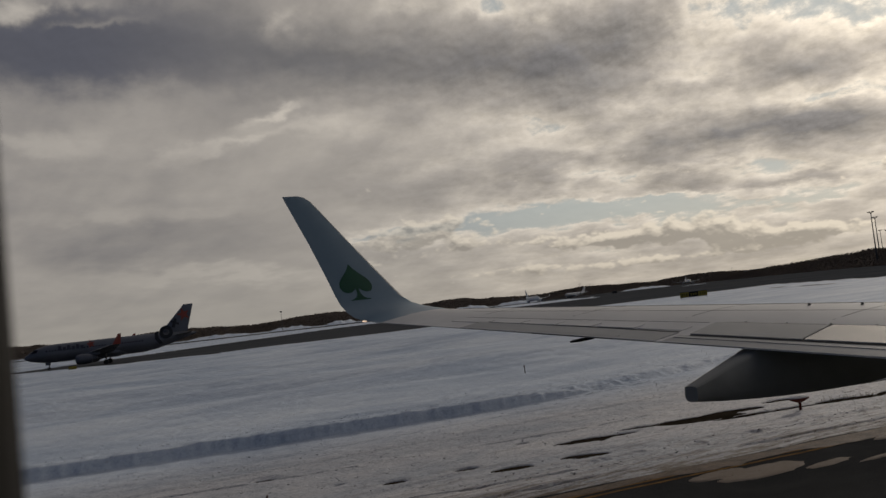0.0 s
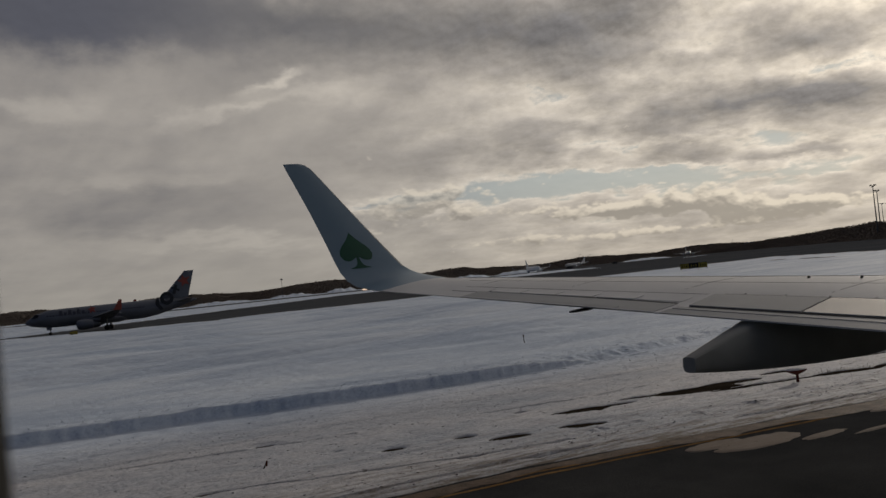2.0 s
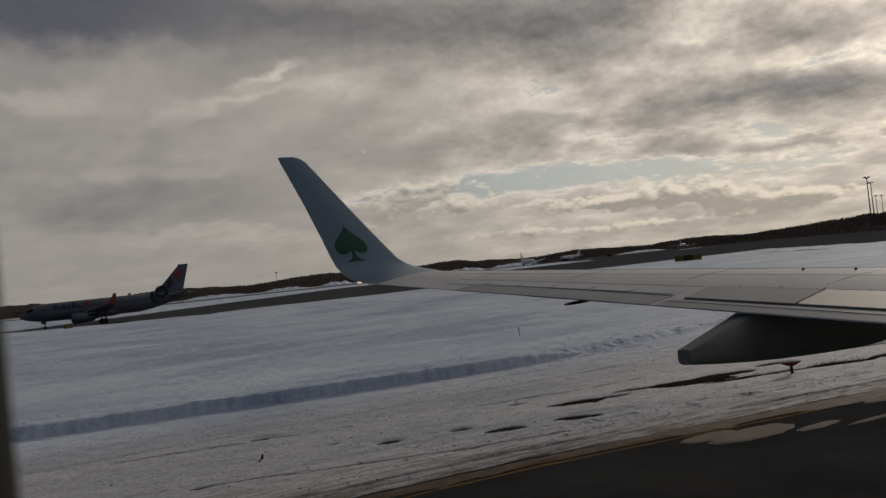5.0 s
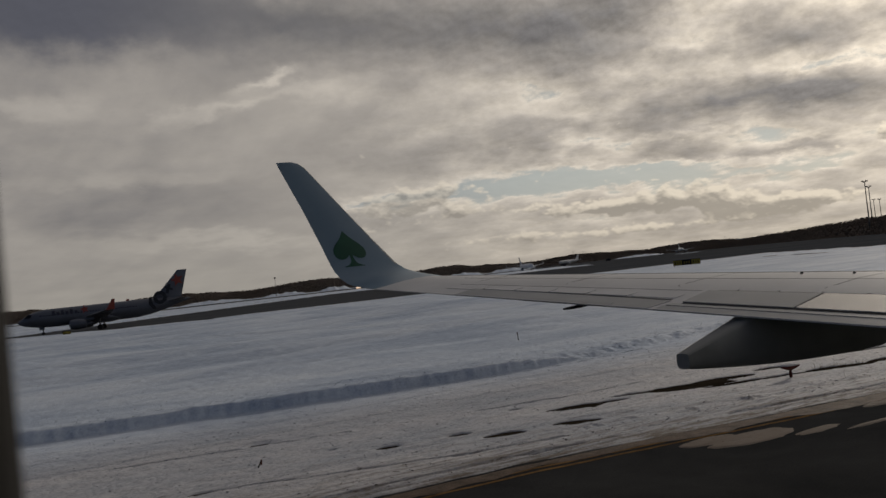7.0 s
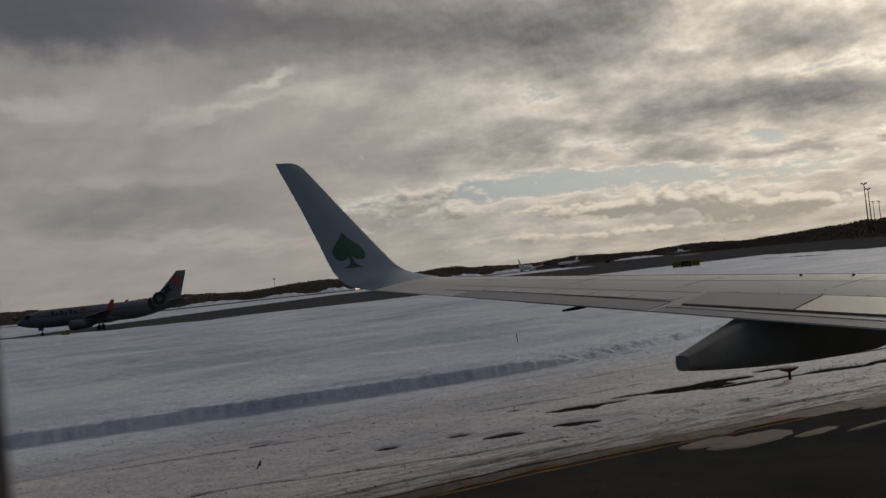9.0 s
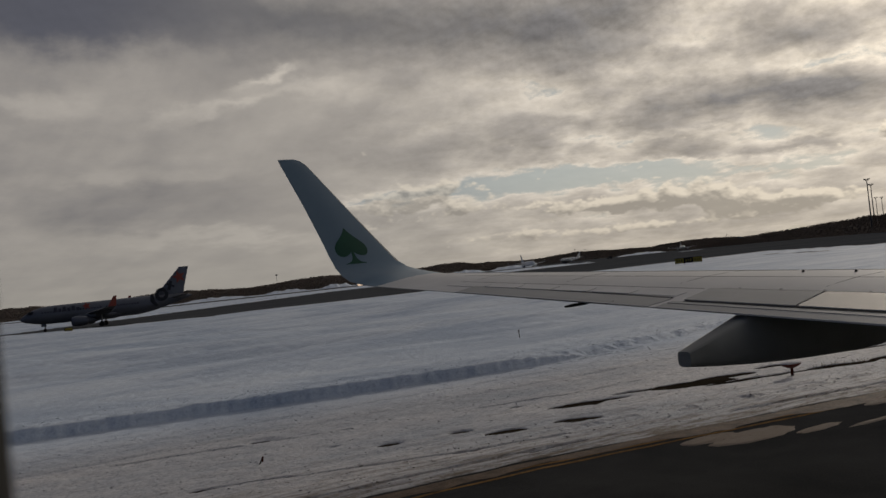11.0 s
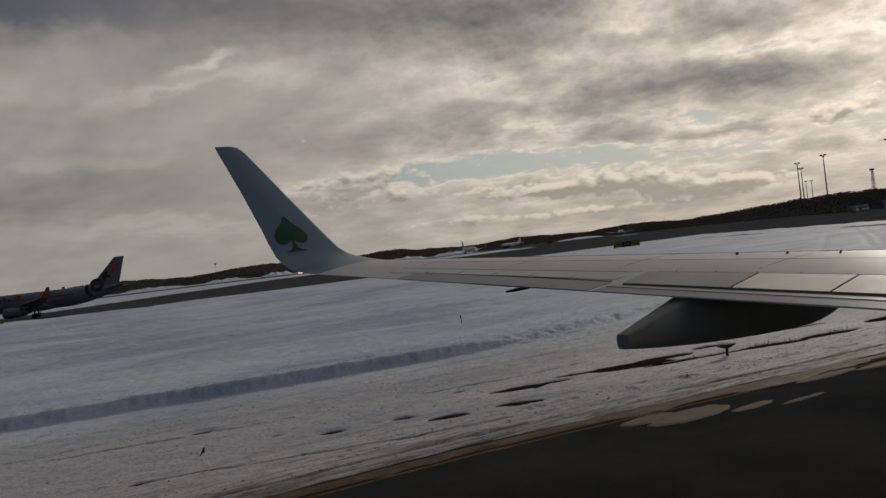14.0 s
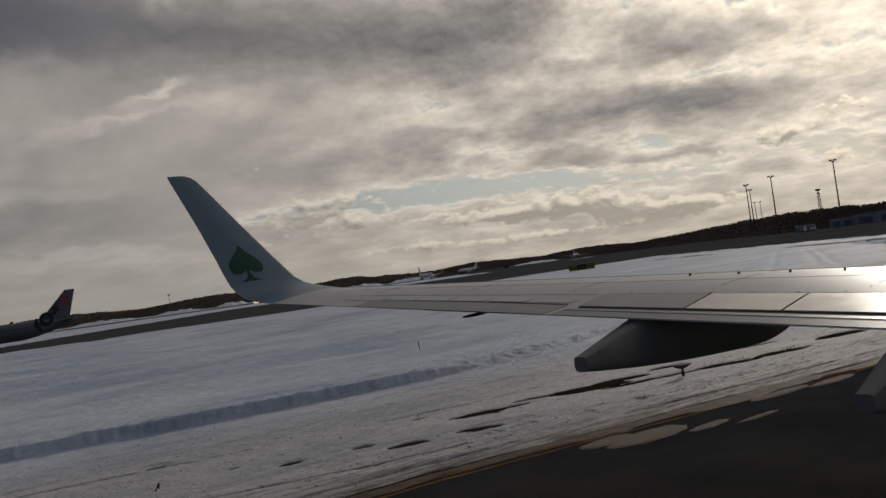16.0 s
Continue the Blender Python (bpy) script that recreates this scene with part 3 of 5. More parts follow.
slab("taxiway", [(-900, -80), (900, -80), (900, 15.9), (-900, 15.9)], 0.0, ASPHALT, "wet dark asphalt taxiway beside the snow", "taxiway")
slab("road", [(-1500, 170), (1500, 170), (1500, 500), (-1500, 500)], 0.0, FAR_ASPHALT, "dark asphalt taxiway across the snow field", "taxiway")
slab("road", [(-1500, 630), (1500, 630), (1500, 940), (-1500, 940)], 0.0, FAR_ASPHALT, "grey service road beyond the taxiway", "road")
slab("pavement", [(80, -60), (1500, -60), (1500, 1500), (850, 1500), (80, 60)], 0.006, FAR_ASPHALT, "wide grey asphalt apron with patches of snow", "apron")


def ribbon(name, y0, width, mat, label):
    """A painted line along the pavement's edge, with uneven borders."""
    bm = bmesh.new()
    rows = []
    for i in range(260):
        x = -30 + i * 0.5
        j = 0.02 * math.sin(i * 1.7) + 0.015 * math.sin(i * 0.61)
        y = y0 + float(verge(x))
        rows.append((bm.verts.new((x, y - width / 2 + j, 0.006)), bm.verts.new((x, y + width / 2 + j * 0.6, 0.006))))
    for a, b in zip(rows, rows[1:]):
        bm.faces.new((a[0], b[0], b[1], a[1]))
    return tagged(part(name, bm, mat, smooth=False), label, "marking", "edge lines of the taxiway", "structure")


def dirt_band(y0, y1):
    """Brown slush swept against the edge of the snow, torn on both sides."""
    x = np.arange(-20, 60, 0.12)
    rag = lambda s: fbm(x, x * 0, 1.1, s, 4)
    low, top = y0 + verge(x) + 0.34 * rag(101), y1 + verge(x) + 0.12 * rag(103)
    bm = bmesh.new()
    rows = [(bm.verts.new((a, b, 0.009)), bm.verts.new((a, (b + c) / 2, 0.016)), bm.verts.new((a, c, 0.012))) for a, b, c in zip(x, low, np.maximum(top, low + 0.02))]
    for a, b in zip(rows, rows[1:]):
        for k in range(2):
            bm.faces.new((a[k], b[k], b[k + 1], a[k + 1]))
    return tagged(part("dirt_band", bm, DIRT), "brown slush and dirt along the edge of the snow", "dirt", kind="stuff")


dirt_band(14.98, 15.50)
ribbon("edge_line", 14.80, 0.11, YELLOW, "worn yellow double line at the taxiway's edge")
ribbon("edge_line", 15.08, 0.11, YELLOW, "worn yellow double line at the taxiway's edge")


def clods(name, count, low, high, mat, label, category, seed):
    """Loose lumps strewn between the bank and the pavement, many too small to count."""
    rng = np.random.default_rng(seed)
    x = rng.uniform(-4, 44, count)
    lane = rng.random(count)
    bank = bank_line(x)
    y = np.where(lane < 0.30, bank + np.abs(rng.normal(0, 1.6, count)), np.where(lane < 0.5, 17.2 + 0.6 * verge(x) + rng.normal(0, 0.7, count), rng.uniform(15.6, 29, count)))
    z = snow_height(x, y)
    r = low + (high - low) * rng.random(count) ** 3
    verts, faces = [], []
    for px, py, pz, pr in zip(x, y, z, r):
        if pz < 0.0:
            continue
        b = len(verts)
        for k in range(5):
            a = math.tau * (k + rng.random() * 0.6) / 5
            q = pr * rng.uniform(0.7, 1.3)
            verts.append((px + q * 1.2 * math.cos(a), py + q * math.sin(a), pz - 0.3 * pr))
        for k in range(5):
            a = math.tau * (k + rng.random() * 0.6) / 5
            q = pr * rng.uniform(0.45, 0.8)
            verts.append((px + q * 1.2 * math.cos(a), py + q * math.sin(a), pz + pr * rng.uniform(0.25, 0.6)))
        for k in range(5):
            n = (k + 1) % 5
            faces.append((b + k, b + n, b + 5 + n, b + 5 + k))
        faces.append((b + 5, b + 6, b + 7, b + 8, b + 9))
    me = bpy.data.meshes.new(name)
    me.from_pydata(verts, [], faces)
    return tagged(mesh_object(name, me, mat), label, category, kind="stuff")


clods("snow_clods", 4200, 0.008, 0.038, SNOW, "small clods of broken snow strewn along the bank", "snow clods", 7)
clods("earth_crumbs", 600, 0.006, 0.022, EARTH, "dark crumbs of earth scattered over the dirty snow", "earth crumbs", 8)


# ---- the aircraft that carries the camera ----
UPPER = ((0, 0.028), (0.006, 0.040), (0.02, 0.050), (0.08, 0.067), (0.2, 0.080), (0.3, 0.082), (0.45, 0.077), (0.6, 0.062), (0.75, 0.040), (0.9, 0.016), (1.0, 0.0))
LOWER = ((0.006, 0.016), (0.02, 0.008), (0.08, -0.008), (0.2, -0.024), (0.35, -0.032), (0.5, -0.026), (0.7, -0.012), (0.9, -0.004), (1.0, -0.004))


def curve_at(pairs, s):
    return float(np.interp(s, [p[0] for p in pairs], [p[1] for p in pairs]))


def section(y):
    """Trailing edge x, chord, trailing edge z of the port wing at y."""
    d = 15.5 - y
    chord = 1.4 + 0.29 * d
    x = 6.47 + 0.25 * d
    if y < 4.0:
        x, chord = 6.47 + 0.25 * 11.5 - 0.10 * (4.0 - y), chord + 0.35 * (4.0 - y)
    return x, chord, 3.83 - 0.11 * d


def on_wing(y, s, lift=0.0):
    x, c, z = section(y)
    return Vector((x + c * (1 - s), y, z + c * curve_at(UPPER, s) + lift))


def under_wing(y, s, lift=0.0):
    x, c, z = section(y)
    return Vector((x + c * (1 - s), y, z + c * curve_at(LOWER, s) + lift))


airliner = thing("airliner", "white airliner with a grey wing and a blended winglet", "aircraft")
wing = new("wing")
wing.parent = airliner
wing["label"] = "long swept grey wing with a bright leading edge"

S_UP = [0.002, 0.006, 0.012, 0.02, 0.04, 0.08, 0.13, 0.2, 0.3, 0.38, 0.45, 0.52, 0.6, 0.67]
S_LOW = [1.0, 0.9, 0.7, 0.5, 0.35, 0.2, 0.08, 0.02, 0.006]
Y_WING = [0.12 + i * 0.45 for i in range(34)] + [15.3]
bm = bmesh.new()
loft(bm, [[on_wing(y, s) for s in S_UP + [0.75, 0.82, 0.9, 0.97, 1.0]] + [under_wing(y, s) for s in S_LOW] for y in Y_WING])
part("wing_box", bm, SKIN, wing, "painted wing skin, pale grey")


def skin_panel(name, y0, y1, s0, s1, mat, h0=0.004, h1=0.004, label="", slant=0.0, n=10, parent=wing, skew=0.0):
    """A sheet-metal panel that lies on the wing, h0 proud at its front edge and h1 at its rear edge."""
    bm = bmesh.new()
    top, low = [], []
    k = 7
    for i in range(n + 1):
        rt, rl = [], []
        for j in range(k + 1):
            q = j / k
            y = y0 + (y1 - y0) * i / n + slant * (1 - q)
            s = min(1.0, s0 + (s1 - s0) * q + skew * (1 - q) * (11.0 - y))
            h = h0 + (h1 - h0) * q
            rt.append(bm.verts.new(on_wing(y, s, h)))
            rl.append(bm.verts.new(on_wing(y, s, -0.012)))
        top.append(rt)
        low.append(rl)
    for i in range(n):
        for j in range(k):
            bm.faces.new((top[i][j], top[i + 1][j], top[i + 1][j + 1], top[i][j + 1]))
    for g in range(n):
        bm.faces.new((top[g][0], low[g][0], low[g + 1][0], top[g + 1][0]))
        bm.faces.new((top[g][k], top[g + 1][k], low[g + 1][k], low[g][k]))
    for g in range(k):
        bm.faces.new((top[0][g], top[0][g + 1], low[0][g + 1], low[0][g]))
        bm.faces.new((top[n][g], low[n][g], low[n][g + 1], top[n][g + 1]))
    bmesh.ops.recalc_face_normals(bm, faces=bm.faces)
    return part(name, bm, mat, parent, label, smooth=False)


# dark strips under the panels stand in for the shadow gaps between them
skin_panel("gap_seal", 4.4, 9.20, 0.690, 0.904, GAP, 0.002, 0.004, "dark strip painted as the shadow gap between the panels", n=20)
skin_panel("gap_seal", 9.46, 12.95, 0.828, 0.862, GAP, 0.002, 0.003, "dark strip painted as the shadow gap along the hinge line", n=20, skew=0.012)
# spoilers
for y0, y1 in ((7.785, 9.22), (6.635, 7.755), (5.485, 6.605), (4.3, 5.455)):
    skin_panel("spoiler", y0, y1, 0.698, 0.886, SKIN_GREY if y0 > 7 else BARE, 0.005, 0.016, slant=0.10)
# flap behind the spoilers, in two strips
skin_panel("flap", 4.0, 9.34, 0.904, 0.936, SKIN_GREY, 0.003, 0.009, n=16)
skin_panel("flap_trailing_edge", 4.0, 9.36, 0.941, 0.999, SKIN_GREY, 0.004, 0.003, n=16)
# aileron with its tab and the cover plates ahead of it
aileron = skin_panel("aileron", 9.47, 13.06, 0.852, 0.996, SKIN_GREY, 0.006, 0.004, slant=-0.04, n=16, skew=0.012)
skin_panel("trim_tab", 10.1, 11.55, 0.955, 1.0, SKIN_GREY, 0.009, 0.005, parent=aileron)
for y0, y1 in ((9.47, 10.14), (10.20, 10.80), (10.90, 11.52), (11.56, 12.18), (12.22, 12.80)):
    skin_panel("cover_plate", y0, y1, 0.755, 0.833, SKIN, 0.004, 0.012 if y0 > 10 else 0.006, skew=0.012)
skin_panel("cover_plate", 12.86, 13.6, 0.755, 0.845, SKIN, 0.004, 0.006)
# bright slats along the leading edge
for y0, y1 in ((11.65, 14.6), (8.35, 11.6), (5.0, 8.3)):
    skin_panel("slat", y0, y1, 0.03, 0.20, SLAT, 0.003, 0.005, n=14)

# thin seams along and across the skin
for y0, y1, s0 in ((4.5, 14.9, 0.215), (9.4, 13.6, 0.700), (4.5, 14.0, 0.46)):
    skin_panel("seam", y0, y1, s0, s0 + 0.004, GAP, 0.0012, 0.0012, n=24)
for y0 in (6.2, 8.0, 9.9, 11.7, 13.4):
    skin_panel("seam", y0, y0 + 0.012, 0.21, 0.63, GAP, 0.0012, 0.0012, n=1)
# small hinge covers ahead of the spoilers
for k in range(9):
    yh = 8.95 - 0.52 * k
    bm = bmesh.new()
    box(bm, on_wing(yh, 0.684, 0.006), (0.020, 0.03, 0.006), 0.002)
    part("hinge_cover", bm, GAP, wing, smooth=False)

# vortex generators on the crest
bm = bmesh.new()
outline_plate(bm, [(-0.045, 0), (0.045, 0), (0.03, 0.03), (-0.01, 0.034)], lambda u, v, w: (u, w, v), 0.014)
vane = part("vortex_generator", bm, GAP, wing, smooth=False)
vane.location = on_wing(8.93, 0.32, 0.0)
vane.rotation_euler = (0, 0, 0.3)
for k in range(1, 7):
    v = new("vortex_generator", vane.data)
    v.parent = wing
    v.location = on_wing(8.93 - 0.627 * k, 0.32, 0.0)
    v.rotation_euler = (0, 0, 0.3)

# winglet: trailing edge, leading edge and height up the blend
BLEND = ((15.05, 3.782, 6.583, 8.11, 0.00, 0.0), (15.25, 3.815, 6.51, 8.00, 0.12, 0.03), (15.45, 3.85, 6.42, 7.85, 0.30, 0.07), (15.62, 3.91, 6.33, 7.71, 0.58, 0.09),
         (15.76, 4.02, 6.245, 7.575, 0.85, 0.07), (15.86, 4.18, 6.165, 7.45, 1.15, 0.03), (15.91, 4.40, 6.085, 7.30, 1.34, 0.0), (15.96, 4.71, 5.985, 7.05, 1.41, 0.0),
         (16.05, 5.36, 5.745, 6.53, 1.42, 0.0), (16.14, 5.95, 5.505, 6.075, 1.42, 0.0), (16.175, 6.17, 5.415, 5.90, 1.42, 0.0), (16.19, 6.25, 5.390, 5.79, 1.42, 0.0),
         (16.195, 6.28, 5.380, 5.69, 1.42, 0.0))


def winglet_point(ring, s, side):
    y, z, te, le, lean, lift = ring
    c = le - te
    up = curve_at(UPPER, s) if side > 0 else curve_at(LOWER, s)
    if lean > 0.0:
        flat = side * 0.034 * (1 - (2 * s - 0.8) ** 2 if s < 0.9 else 0.36) * min(1.0, 4 * s + 0.15) * min(1, (1.0 - s) * 5 + 0.12)
        w = min(1.0, lean / 1.1)
        up = up * (1 - w) + flat * w
    n = Vector((0, -math.sin(lean), math.cos(lean)))
    return Vector((te + c * (1 - s), y, z + lift * (1 - s))) + n * (up * c)


SW = [0.0, 0.01, 0.04, 0.1, 0.2, 0.35, 0.5, 0.65, 0.8, 0.92, 1.0]
bm = bmesh.new()
loft(bm, [[winglet_point(r, s, 1) for s in SW] + [winglet_point(r, s, -1) for s in SW[::-1][1:-1]] for r in BLEND])
winglet = part("winglet", bm, BLUE_GREY, wing, "pale blue-grey blended winglet")
# bright bare-metal strip round its leading edge
bm = bmesh.new()
loft(bm, [[winglet_point(r, s, side) + Vector((0.005, 0, 0)) for s, side in ((0.03, 1), (0.01, 1), (0.0, 1), (0.01, -1), (0.03, -1))] for r in BLEND[5:-1]])
part("leading_edge", bm, BARE, winglet, "bright bare-metal leading edge")


def between(z):
    for a, b in zip(BLEND, BLEND[1:]):
        if a[1] <= z <= b[1]:
            q = (z - a[1]) / (b[1] - a[1])
            return tuple(a[i] + (b[i] - a[i]) * q for i in range(6))
    return BLEND[-1]


def spade_outline():
    right = [(0.0, 1.0), (0.05, 0.93), (0.13, 0.83), (0.25, 0.72), (0.38, 0.61), (0.47, 0.50), (0.50, 0.39), (0.47, 0.29), (0.40, 0.23), (0.30, 0.21), (0.20, 0.225),
             (0.11, 0.27), (0.045, 0.315), (0.05, 0.22), (0.075, 0.14), (0.13, 0.075), (0.22, 0.035), (0.30, 0.02), (0.33, 0.0)]
    return right + [(-u, v) for u, v in right[::-1][:-1]]


def on_winglet(u, v, w):
    z = 4.235 + 0.69 * v
    r = between(z)
    x = 6.59 - 0.155 * v + u * 0.63
    s = (r[3] - x) / (r[3] - r[2])
    p = winglet_point((r[0], z, r[2], r[3], r[4], 0.0), min(max(s, 0.02), 0.98), 1)
    return Vector((x, p.y - 0.004 - w, z))


bm = bmesh.new()
bm.faces.new([bm.verts.new((u, v, 0)) for u, v in spade_outline()])
bmesh.ops.triangulate(bm, faces=bm.faces[:])
for _ in range(2):
    bmesh.ops.subdivide_edges(bm, edges=[e for e in bm.edges if e.calc_length() > 0.06], cuts=1)
    bmesh.ops.triangulate(bm, faces=bm.faces[:])
for v in bm.verts:
    v.co = on_winglet(v.co.x, v.co.y, 0.003)
part("emblem", bm, GREEN, winglet, "green spade emblem", smooth=False)
bm = bmesh.new()
tube(bm, (6.425, 15.50, 3.835), (6.50, 15.50, 3.845), 0.014, 0.024)
part("tail_light", bm, LIT, wing, "lit position light at the wing tip")


def fairing(y, x_end, z_end, x_front, drop):
    """A canoe-shaped cover under the flap, deep in the middle, with a blunt tail."""
    bm = bmesh.new()
    rings = []
    x_te, c, z_te = section(y)
    for i in range(25):
        q = i / 24
        x = x_end + (x_front - x_end) * q
        bottom = z_end - 0.14 - drop * math.sin(math.pi * min(1.0, q * 0.86 + 0.04)) ** 0.8
        if x < x_te:
            top = z_end + (z_te - 0.08 - z_end) * (x - x_end) / (x_te - x_end)
        else:
            top = min(z_te - 0.08 + (x - x_te) * 0.35, z_te + 0.04)
        if q > 0.62:
            bottom = bottom + (top - 0.04 - bottom) * ((q - 0.62) / 0.38) ** 1.7
        half = 0.012 + 0.22 * math.sin(math.pi * min(1.0, 0.10 + q * 0.85)) ** 0.7
        ring = []
        for k in range(16):
            a = math.tau * k / 16
            cx, sz = math.cos(a), math.sin(a)
            px = math.copysign(abs(cx) ** 0.45, cx) * half * (1.0 if sz < 0 else 1.0 - 0.12 * sz)
            ring.append((x, y + px, (top + bottom) / 2 + math.copysign(abs(sz) ** (0.75 if sz < 0 else 0.22), sz) * (top - bottom) / 2))
        rings.append(ring)
    loft(bm, rings)
    return part("flap_track_fairing", bm, FAIRING, wing, "grey canoe-shaped flap fairing")


fairing(8.25, 7.42, 2.68, 12.7, 0.22)
fairing(5.13, 8.14, 2.20, 13.0, 0.26)
# actuator cover under the aileron
bm = bmesh.new()
rings = []
for i in range(9):
    q = i / 8
    x = 7.60 + 0.5 * q
    r = 0.025 * math.sin(math.pi * (0.12 + 0.8 * q)) ** 0.7
    rings.append([(x, 10.78 + 1.6 * r * math.cos(k * math.tau / 10), 3.275 - 0.045 + 0.02 * q + r * math.sin(k * math.tau / 10)) for k in range(10)])
loft(bm, rings)
part("actuator_cover", bm, GAP, wing)

# fuselage round the camera, a plain barrel with one window opening
CY, CZ, RAD = -1.69, 3.55, 1.88


def barrel_ring(x, n=48, r=RAD):
    return [(x, CY + r * math.cos(k * math.tau / n), CZ + r * math.sin(k * math.tau / n)) for k in range(n)]


bm = bmesh.new()
stations = [-9.0, -6.0, -3.0, -1.0, -0.12, 0.52, 1.5, 4.0, 8.0, 12.0, 16.0]
n_ring = 48
vs = [[bm.verts.new(p) for p in barrel_ring(x)] for x in stations]
for i, (a, b) in enumerate(zip(vs, vs[1:])):
    for k in range(n_ring):
        j = (k + 1) % n_ring
        if stations[i] == -0.12 and k in (0, 1, 2):
            continue
        bm.faces.new((a[k], a[j], b[j], b[k]))
bm.faces.new(vs[0][::-1])
bm.faces.new(vs[-1])
bmesh.ops.recalc_face_normals(bm, faces=bm.faces)
part("fuselage", bm, WHITE, airliner, "white fuselage barrel")


def rounded(cx, cz, hw, hh, r, n=6):
    pts = []
    for sx, sz, a0 in ((1, 1, 0), (-1, 1, 90), (-1, -1, 180), (1, -1, 270)):
        for k in range(n + 1):
            a = radians(a0 + 90 * k / n)
            pts.append((cx + sx * (hw - r) + r * math.cos(a), cz + sz * (hh - r) + r * math.sin(a)))
    return pts


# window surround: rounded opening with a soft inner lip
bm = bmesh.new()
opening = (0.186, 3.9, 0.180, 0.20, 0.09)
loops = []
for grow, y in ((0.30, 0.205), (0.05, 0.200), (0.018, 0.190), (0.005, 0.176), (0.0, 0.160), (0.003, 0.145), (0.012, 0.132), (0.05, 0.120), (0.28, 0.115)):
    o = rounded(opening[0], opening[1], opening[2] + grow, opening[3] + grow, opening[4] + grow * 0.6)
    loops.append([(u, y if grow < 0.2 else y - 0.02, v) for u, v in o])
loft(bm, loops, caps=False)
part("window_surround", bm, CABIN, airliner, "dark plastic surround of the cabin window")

# main gear under the wing root, out of the camera's sight
for side in (1.0, -4.4):
    bm = bmesh.new()
    tube(bm, (11.6, side, 0.5), (11.6, side, 2.4), 0.14, 0.18)
    tube(bm, (11.6, side - 0.5, 0.52), (11.6, side + 0.5, 0.52), 0.08)
    leg = part("main_gear_leg", bm, STEEL, airliner)
    for o in (-0.43, 0.43):
        bm = bmesh.new()
        loft(bm, [[(11.6 + r * math.cos(k * math.tau / 20), side + o + d, 0.56 + r * math.sin(k * math.tau / 20)) for k in range(20)] for d, r in ((-0.18, 0.3), (-0.17, 0.5), (-0.09, 0.56), (0.09, 0.56), (0.17, 0.5), (0.18, 0.3))])
        part("wheel", bm, TYRE, leg)


# ---- other aircraft ----
def tapered_surface(bm, root, tip, root_chord, tip_chord, thick):
    """A wing-like blade from root to tip; both are leading-edge points, the chord runs along -x."""
    root, tip = Vector(root), Vector(tip)
    span = (tip - root).normalized()
    n = span.cross(Vector((1, 0, 0))).normalized()
    prof = [(0.0, 0.0), (0.05, 0.6), (0.25, 1.0), (0.6, 0.7), (1.0, 0.05), (0.6, -0.6), (0.25, -0.9), (0.05, -0.55)]
    rings = []
    for q in (0.0, 0.5, 0.97, 1.0):
        p, c = root.lerp(tip, q), root_chord + (tip_chord - root_chord) * q
        t = thick * c * (0.5 if q < 1 else 0.15)
        rings.append([p + Vector((-s * c, 0, 0)) + n * (v * t) for s, v in prof])
    return loft(bm, rings)


def star_outline(points, r1, r2, turn=0.0):
    return [((r1 if k % 2 == 0 else r2) * math.sin(turn + math.pi * k / points), (r1 if k % 2 == 0 else r2) * math.cos(turn + math.pi * k / points)) for k in range(2 * points)]


